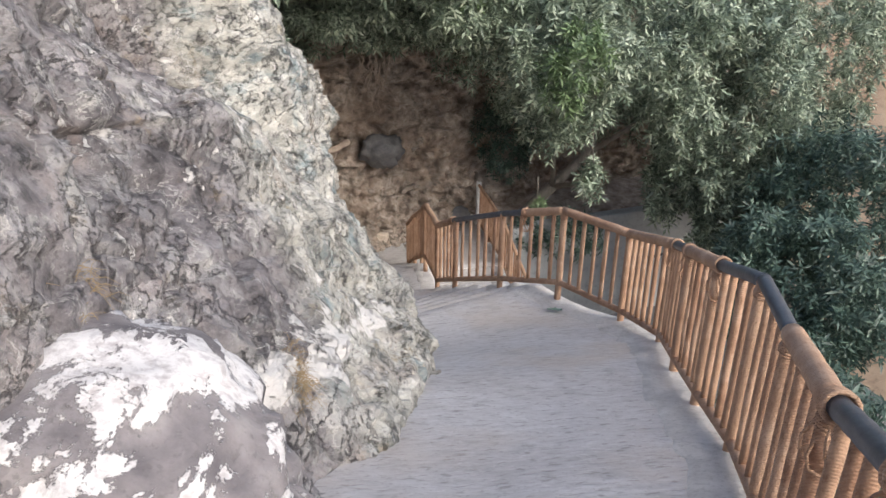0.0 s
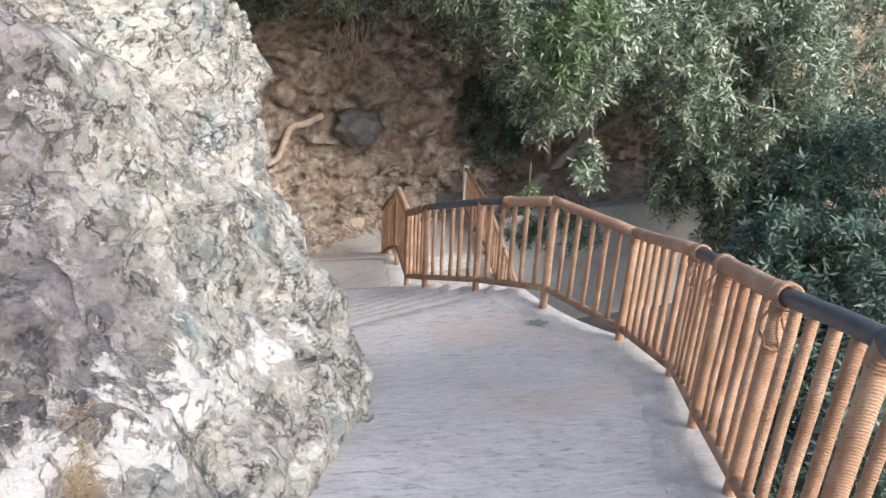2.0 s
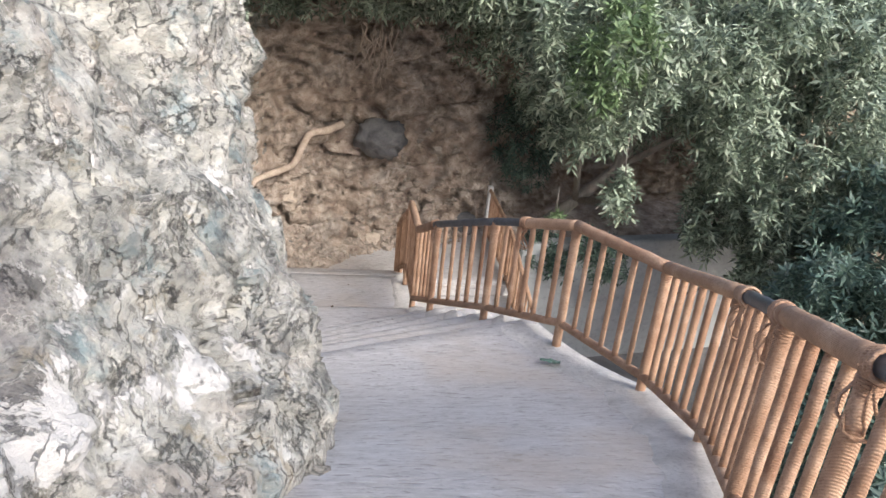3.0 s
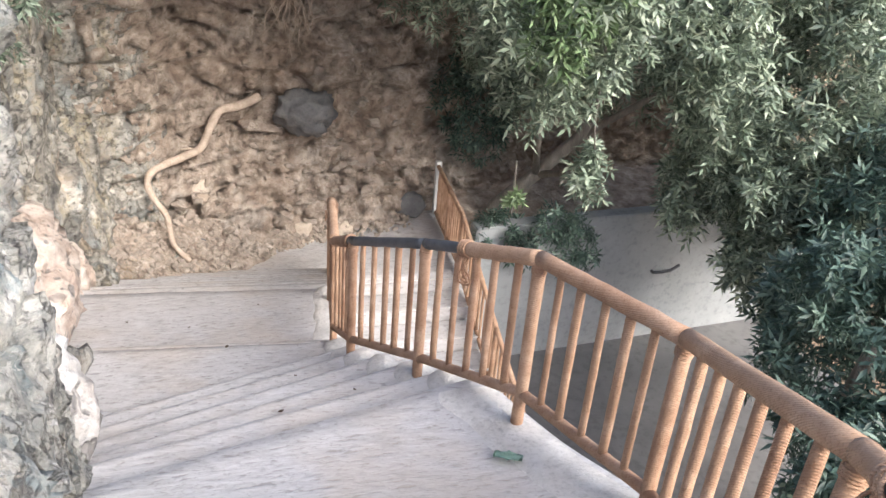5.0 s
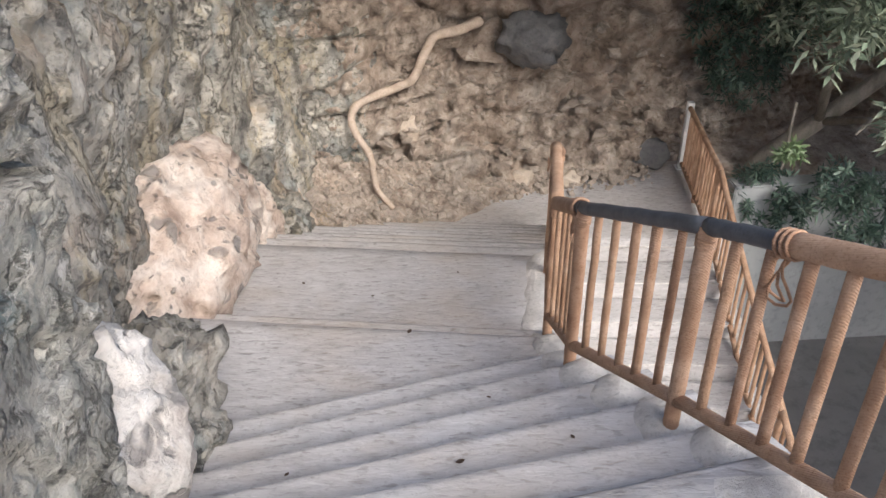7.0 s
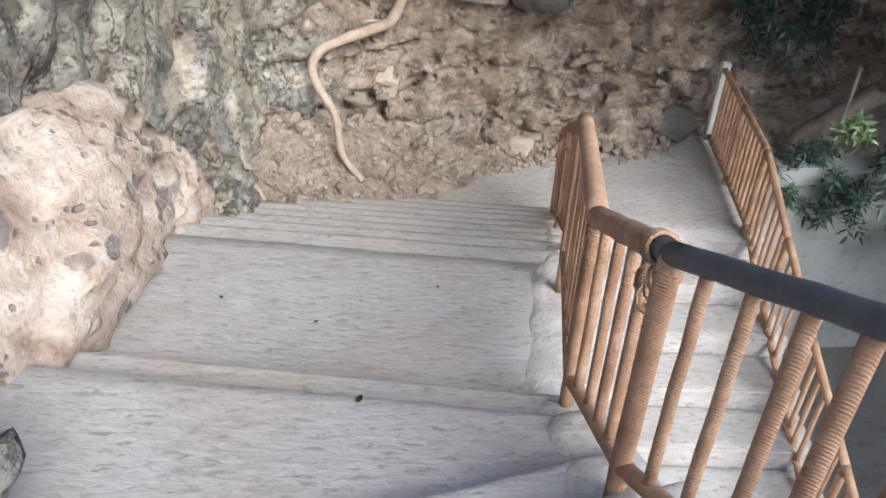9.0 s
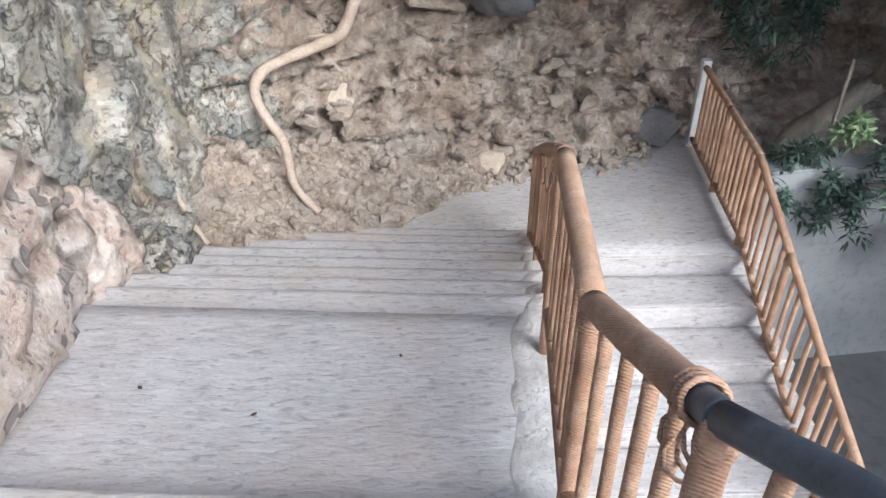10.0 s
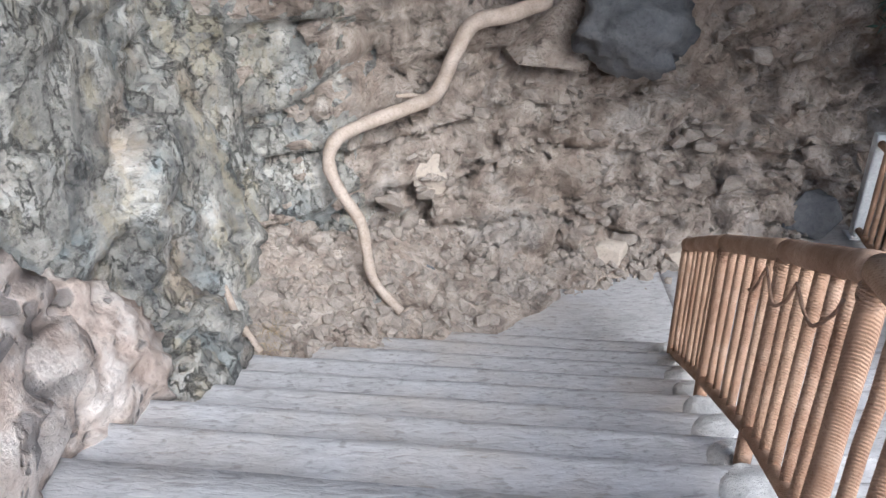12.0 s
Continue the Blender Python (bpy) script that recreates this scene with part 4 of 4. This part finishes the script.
# ---- trees ----
def leaf_sprig(count=15, length=0.108, width=0.031, spread=1.5):
    """One twig end with a whorl of narrow leaves, hanging along -z."""
    v, f = [], []
    for k in range(count):
        a = k * 2.4
        s = k / count
        droop = 0.45 + spread * (0.35 + 0.65 * s) * random.uniform(0.8, 1.2)
        d = Vector((math.cos(a) * math.sin(droop), math.sin(a) * math.sin(droop), -math.cos(droop)))
        root_at = Vector((0, 0, -0.16 * (1 - s) + 0.02))
        w = d.cross(Vector((0, 0, 1))).normalized()
        n = d.cross(w)
        le = length * random.uniform(0.75, 1.2)
        b = len(v)
        sag = Vector((0, 0, -0.02))
        v += [root_at, root_at + d * le * 0.45 + w * width * 0.5 + n * 0.004, root_at + d * le + sag, root_at + d * le * 0.45 - w * width * 0.5 + n * 0.004]
        f += [(b, b + 1, b + 2), (b, b + 2, b + 3)]
    return np.array([tuple(p) for p in v]), np.array(f)


def crown(name, blobs, material, parent, seed, per=520, scale=1.0):
    rng = np.random.default_rng(seed)
    random.seed(seed)
    templates = [leaf_sprig() for _ in range(4)]
    vs, fs, base = [], [], 0
    for (cx, cy, cz), (rx, ry, rz), dens in blobs:
        n = int(per * dens * (rx * ry * rz) ** (2 / 3))
        for _ in range(n):
            d = rng.normal(size=3)
            d /= np.linalg.norm(d)
            p3 = Vector((cx + d[0] * rx, cy + d[1] * ry, cz + d[2] * rz))
            lump = noise.noise(p3 * 0.9) * 0.5 + noise.noise(p3 * 2.4) * 0.4
            if lump < -0.1 and rng.random() < 0.88:
                continue
            r = (0.7 + 0.75 * lump) * (1 - 0.4 * rng.random() ** 2)
            c = np.array([cx, cy, cz]) + d * np.array([rx, ry, rz]) * (r + 0.22)
            tv, tf = templates[rng.integers(4)]
            tilt = rng.normal(0, 0.5, 2) + np.array([d[1], -d[0]]) * -0.5
            m = (Euler((tilt[0], tilt[1], rng.random() * 6.28)).to_matrix()) @ Matrix.Scale(scale * rng.uniform(0.8, 1.35), 3)
            vs.append(tv @ np.array(m).T + c)
            fs.append(tf + base)
            base += len(tv)
    v, f = np.concatenate(vs), np.concatenate(fs)
    me = bpy.data.meshes.new(name)
    me.vertices.add(len(v))
    me.vertices.foreach_set("co", (v - np.array(parent.location)).ravel())
    me.loops.add(f.size)
    me.loops.foreach_set("vertex_index", f.ravel().astype(np.int32))
    me.polygons.add(len(f))
    me.polygons.foreach_set("loop_start", np.arange(0, f.size, 3, dtype=np.int32))
    me.polygons.foreach_set("loop_total", np.full(len(f), 3, dtype=np.int32))
    me.update(calc_edges=True)
    me.materials.append(material)
    ob = new(name, me)
    ob.parent = parent
    return ob


def tree(label, trunk, limbs, blobs, material, seed, per=520, scale=1.0, extra=(), r=0.17):
    o = Vector(trunk[0])
    thing = tagged(empty("tree", trunk[0]), label, "tree")
    n = len(trunk)
    part("trunk", tube(trunk, [r * (1 - 0.55 * i / (n - 1)) for i in range(n)], 10), BARK, thing).data.transform(Matrix.Translation(-o))
    for limb in limbs:
        k = len(limb)
        part("limb", tube(limb, [0.07 * (1 - 0.75 * i / (k - 1)) for i in range(k)], 7), BARK, thing).data.transform(Matrix.Translation(-o))
    crown("crown", blobs, material, thing, seed, per, scale)
    for nm, bl, mat, pr in extra:
        crown(nm, bl, mat, thing, seed + 31, pr, scale)
    return thing


tree("large grey-green willow-leaved tree hanging over the landing",
     [(6.9, 14.0, LAND - 2.3), (6.85, 14.0, -6.6), (7.05, 13.9, -5.9), (7.6, 13.6, -5.2), (8.2, 13.3, -4.4), (8.5, 13.0, -3.0), (8.6, 12.8, -1.0)],
     [[(7.6, 13.6, -5.2), (7.2, 12.8, -4.2), (6.7, 11.6, -3.0), (6.4, 10.8, -2.0)], [(8.2, 13.3, -4.4), (9.2, 12.6, -3.4), (10.0, 11.8, -2.4)],
      [(8.5, 13.0, -3.0), (7.0, 13.2, -1.8), (5.4, 13.2, -1.0), (4.2, 12.6, -1.2)], [(7.6, 13.6, -5.2), (7.9, 12.9, -4.9), (7.6, 12.6, -4.95)]],
     [((6.4, 10.6, -1.6), (1.3, 1.0, 1.4), 1), ((8.3, 11.2, -1.5), (1.7, 1.2, 1.5), 1), ((10.2, 11.2, -2.6), (1.7, 1.4, 2.7), 1), ((5.0, 12.2, -0.4), (1.5, 1.1, 1.2), 1),
      ((9.7, 12.0, -4.3), (0.7, 0.6, 1.2), 1), ((12.6, 12.4, -2.6), (2.0, 1.8, 3.2), 0.9), ((8.4, 14.2, -1.6), (3.4, 1.0, 2.6), 0.8),
      # blob at (2.8, 13.2, -1.3): mostly out of view, added to darken the bank top
      ((3.2, 12.5, -0.5), (1.4, 0.9, 0.9), 0.9), ((1.5, 12.5, -0.5), (1.5, 0.9, 0.7), 0.9), ((2.6, 11.4, 0.6), (1.8, 1.2, 0.9), 0.9), ((2.8, 13.2, -1.3), (2.2, 0.7, 0.5), 1.1), ((6.95, 10.4, -3.75), (0.3, 0.28, 0.42), 1.6), ((10.5, 10.6, -5.0), (1.1, 1.0, 1.2), 1),
      # overhead blobs out of view, added to block light from upper bank and steps
      ((2.6, 10.5, 0.5), (2.8, 1.4, 0.7), 2.0), ((4.2, 11.2, -0.5), (1.7, 0.8, 0.5), 1.8), ((2.2, 11.5, -0.6), (1.6, 0.7, 0.45), 1.8), ((0.6, 9.4, 0.6), (1.6, 1.6, 0.6), 1.6), ((5.2, 13.6, 0.6), (4.0, 1.4, 1.0), 1.2)],
     LEAF, 21, 760, 1.28,
     [("bright_leaves", [((6.1, 9.8, -1.45), (0.55, 0.4, 0.75), 1.3), ((4.3, 11.2, -0.3), (0.6, 0.4, 0.6), 1)], LEAF_BRIGHT, 400)])
tree("green willow-leaved shrub growing below the railing, leaf colour darkened for shade",
     [(9.8, 8.2, BASE), (9.7, 8.1, -7.4), (9.6, 7.9, -6.0), (9.6, 7.8, -5.0)], [[(9.7, 8.1, -7.4), (9.2, 7.4, -6.2), (8.8, 7.0, -5.2)]],
     [((9.6, 7.6, -5.0), (1.5, 1.5, 1.5), 1.1), ((11.4, 9.2, -4.6), (1.6, 1.6, 1.9), 1), ((8.6, 6.4, -6.0), (1.1, 1.2, 1.2), 1), ((7.6, 4.6, -5.6), (1.0, 1.1, 1.1), 1)], LEAF_SHADED, 33, 560, 1.35)
tree("young shrub beneath the overhanging tree, leaf colour darkened for its shade",
     [(7.3, 13.75, BASE), (7.25, 13.7, -7.4), (7.2, 13.5, -6.0), (7.1, 13.3, -4.8)], [[(7.25, 13.6, -6.6), (7.4, 13.0, -6.1), (7.7, 12.6, -5.8)]],
     [((6.9, 13.1, -6.0), (0.5, 0.4, 0.4), 1), ((7.7, 12.6, -5.9), (0.7, 0.6, 0.6), 1), ((6.7, 14.5, -4.0), (0.8, 0.4, 1.1), 1.2)], LEAF_SHADED, 45, 520, 1.1,
     [("bright_leaves", [((6.75, 12.4, -5.05), (0.12, 0.1, 0.08), 2.4)], LEAF_BRIGHT, 600)], r=0.04)
tree("small green shrub clinging to the top of the cliff", [(0.6, 8.1, -1.9), (0.75, 8.1, -1.7), (0.9, 8.05, -1.4)], [],
     [((0.92, 8.0, -1.35), (0.26, 0.4, 0.34), 1.6), ((0.9, 7.9, -0.8), (0.4, 0.7, 0.5), 1.2)], LEAF, 61, 480, 0.75, r=0.025)


# ---- lower yard and wall ----
def pale_wall():
    bm = bmesh.new()
    bmesh.ops.create_cube(bm, size=1, matrix=Matrix.Translation((10.4, 13.45, -7.3)) @ Matrix.Rotation(0.07, 4, "Z") @ Matrix.Diagonal((8.0, 0.3, 2.8, 1)))
    bmesh.ops.bevel(bm, geom=bm.edges[:], offset=0.02, segments=2, affect="EDGES")
    return tagged(mesh_object("wall_channel", bm, WALL, smooth=False), "pale rendered retaining wall of the lower yard", "wall", kind="structure")


pale_wall()


def terrace():
    """Earth behind the retaining wall, in which the trees stand."""
    nx, ny = 60, 20
    verts = [(6.45 + 8 * i / nx, 13.55 + 2.6 * j / ny + 0.56 * i / nx, -6.25 + 0.35 * j / ny + 0.09 * noise.fractal(Vector((i * 0.2, j * 0.3, 2)), 0.8, 2, 4)) for j in range(ny + 1) for i in range(nx + 1)]
    w = nx + 1
    faces = [(j * w + i, j * w + i + 1, (j + 1) * w + i + 1, (j + 1) * w + i) for j in range(ny) for i in range(nx)]
    tagged(raw_object("ground_terrace", verts, faces, SOIL), "brown earth terrace behind the retaining wall", "ground", kind="structure")


terrace()


def ground():
    """One sheet: a flat yard below, hills rising all round to the horizon."""
    def h(x, y):
        r = max(0, x - 13) * 0.5 + max(0, y - 17) * 0.55 + max(0, -2.5 - x) * 0.8 + max(0, -14 - y) * 0.3
        rise = min(r, 12 + r * 0.12)
        return BASE + rise + (0.5 * noise.noise(Vector((x * 0.12, y * 0.12, 0))) * min(rise, 3))

    xs = np.unique(np.concatenate([np.arange(-30, 44, 1.0), np.linspace(-400, -30, 14), np.linspace(44, 420, 14)]))
    ys = np.unique(np.concatenate([np.arange(-34, 50, 1.0), np.linspace(-400, -34, 14), np.linspace(50, 420, 14)]))
    verts = [(x, y, h(x, y)) for y in ys for x in xs]
    w = len(xs)
    faces = [(j * w + i, j * w + i + 1, (j + 1) * w + i + 1, (j + 1) * w + i) for j in range(len(ys) - 1) for i in range(w - 1)]
    ob = raw_object("ground", verts, faces, EARTH)
    yard = bmesh.new()
    bmesh.ops.create_cube(yard, size=1, matrix=Matrix.Translation((9.8, 6.0, BASE + 0.02)) @ Matrix.Diagonal((8.0, 17.0, 0.12, 1)))
    tagged(mesh_object("pavement_yard", yard, YARD, smooth=False), "smooth dark grey screed of the lower yard", "paving", kind="structure")
    return tagged(ob, "dry brown hillside round the gorge", "ground", kind="structure")


ground()


# ---- small things ----
random.seed(77)


def straw_tuft(at, spread, count, lean, label):
    thing = tagged(empty("dry_grass", at), label, "grass", kind="stuff")
    bm = bmesh.new()
    for _ in range(count):
        a = Vector((random.gauss(0, spread * 0.4), random.gauss(0, spread), random.gauss(0, spread * 0.5)))
        d = Vector((random.gauss(lean, 0.5), random.gauss(0, 0.7), random.gauss(0.1, 0.5))).normalized() * random.uniform(0.04, 0.11)
        tube([a, a + d * 0.5 + Vector((0, 0, 0.008)), a + d + Vector((0, 0, -0.03))], [0.0014, 0.0012, 0.0006], 4, False, bm)
    part("blades", bm, STRAW, thing)


straw_tuft((-0.36, 0.72, -0.12), 0.09, 200, 0.6, "tuft of dry straw-coloured grass in a rock ledge")
straw_tuft((-0.55, 0.55, -0.02), 0.1, 160, 0.6, "tuft of dry straw-coloured grass in a rock ledge")
straw_tuft((0.5, 1.0, -0.88), 0.06, 130, 0.6, "dry grass growing from a crack in the rock")
straw_tuft((0.47, 1.22, -0.86), 0.05, 110, 0.6, "dry grass growing from a crack in the rock")
straw_tuft((1.02, 11.85, -5.64), 0.12, 110, 0.2, "scattered dry grass on the slid earth")


def hanging_roots():
    o = Vector((3.45, 13.7, -2.1))
    thing = tagged(empty("hanging_roots", o), "tangle of thin dry roots hanging from the bank top", "roots")
    for k in range(16):
        p = Vector((random.gauss(0, 0.16), random.uniform(-0.15, 0.1), random.uniform(-0.1, 0.2)))
        pts = [p]
        for _ in range(6):
            p = p + Vector((random.gauss(0, 0.06), random.gauss(0, 0.03), -random.uniform(0.08, 0.2)))
            pts.append(p)
        part("root_strand", tube(pts, [0.016, 0.014, 0.012, 0.01, 0.008, 0.006, 0.003], 6), ROOT, thing)


hanging_roots()


def stick(name, pts, r0, r1, label, category, material):
    o = Vector(pts[0])
    n = len(pts)
    bm = tube([Vector(p) - o for p in pts], [r0 + (r1 - r0) * i / (n - 1) for i in range(n)], 8)
    ob = mesh_object(name, bm, material)
    ob.location = o
    return tagged(ob, label, category)


stick("dead_branch", [(0.62, 12.0, -5.12), (0.75, 11.92, -5.28), (0.84, 11.82, -5.48), (0.98, 11.72, -5.66)], 0.018, 0.03, "short bleached branch lying against the rock", "branch", ROOT)
stick("dead_vine", [(6.75, 10.25, -2.1), (6.78, 10.28, -2.6), (6.8, 10.3, -3.1), (6.9, 10.36, -3.5)], 0.018, 0.01, "thin grey stem hanging from the tree", "branch", BARK)
stick("drain_pipe", [(10.1, 13.42, -7.14), (10.1, 13.22, -7.14), (10.28, 13.2, -7.14), (10.46, 13.2, -7.12), (10.62, 13.18, -7.0)], 0.03, 0.03, "thin dark pipe fixed to the pale wall", "pipe", PIPE)


def scrap():
    bm = bmesh.new()
    n = 8
    grid = [[bm.verts.new((0.16 * (i / n - 0.5), 0.09 * (j / n - 0.5), 0.012 + 0.02 * noise.noise(Vector((i * 0.6, j * 0.7, 2))))) for i in range(n + 1)] for j in range(n + 1)]
    for j in range(n):
        for i in range(n):
            bm.faces.new((grid[j][i], grid[j][i + 1], grid[j + 1][i + 1], grid[j + 1][i]))
    bmesh.ops.solidify(bm, geom=bm.faces[:], thickness=0.002)
    ob = mesh_object("plastic_scrap", bm, GREEN)
    ob.location = SCRAP_AT
    ob.rotation_euler = (-0.33, -0.05, -0.5)
    return tagged(ob, "crumpled pale green plastic scrap on the ramp edge", "litter")


SCRAP_AT = (3.66, 4.78, ramp_top(3.66, 4.78) + 0.03)
scrap()
stone("pebble", (3.7, 13.75, LAND + 0.035), (0.06, 0.05, 0.045), STONE, "small brown stone lying on the landing", "stone", 31)


def fallen_leaf(at, length, turn):
    """One curled dry leaf lying on the concrete."""
    bm = bmesh.new()
    rows = []
    for i in range(7):
        f = i / 6
        half = 0.3 * length * math.sin(math.pi * min(0.97, f * 0.94 + 0.03))
        rows.append([bm.verts.new((length * (f - 0.5), half * v, 0.004 + 0.25 * length * (f - 0.5) ** 2 + 0.12 * half * abs(v))) for v in (-1, 0, 1)])
    for a, b in zip(rows, rows[1:]):
        for i in range(2):
            bm.faces.new((a[i], a[i + 1], b[i + 1], b[i]))
    bmesh.ops.solidify(bm, geom=bm.faces[:], thickness=0.0015)
    ob = mesh_object("fallen_leaf", bm, DRY_LEAF)
    ob.location, ob.rotation_euler = at, (0, 0, turn)
    return tagged(ob, "small curled dark brown dry leaf on the concrete", "leaf", "fallen leaves on the steps")


DRY_LEAF = simple("dry_brown_leaf", (0.06, 0.04, 0.03), (0.14, 0.09, 0.06), 30.0, 0.8, 0.002)
for at, size, turn in (((2.54, 5.91, -3.452), 0.06, 0.4), ((2.24, 7.76, -4.18), 0.07, 1.2), ((2.0, 7.13, -4.128), 0.06, 0.1), ((3.05, 6.05, -3.452), 0.04, 2.0), ((1.75, 6.0, -3.622), 0.04, 0.9),
                       ((2.7, 6.5, -3.622), 0.035, 2.6), ((1.9, 8.75, -4.588), 0.045, 0.5), ((2.6, 9.2, -4.668), 0.04, 1.9), ((1.3, 9.0, -4.63), 0.05, 2.4)):
    fallen_leaf(at, size * 0.75, turn)


def hanging_cord():
    """A loose length of cord looped along the inner side of the railing."""
    a, b = Vector((3.36, 9.25, -3.56)), Vector((3.5, 10.2, -4.02))
    pts = []
    for i in range(41):
        f = i / 40
        drop = 0.05 + 0.12 * abs(math.sin(f * math.pi * 2.5)) + 0.02 * noise.noise(Vector((f * 6, 3, 1)))
        pts.append(a.lerp(b, f) + Vector((-0.035 + 0.012 * noise.noise(Vector((f * 9, 1, 4))), 0, -drop)) - a)
    bm = tube(pts, 0.0065, 6)
    ob = part("hanging_cord", bm, ROPE, main_rail, "loose brown jute cord looped along the railing")
    ob.location = a - main_rail.location
    return ob


hanging_cord()
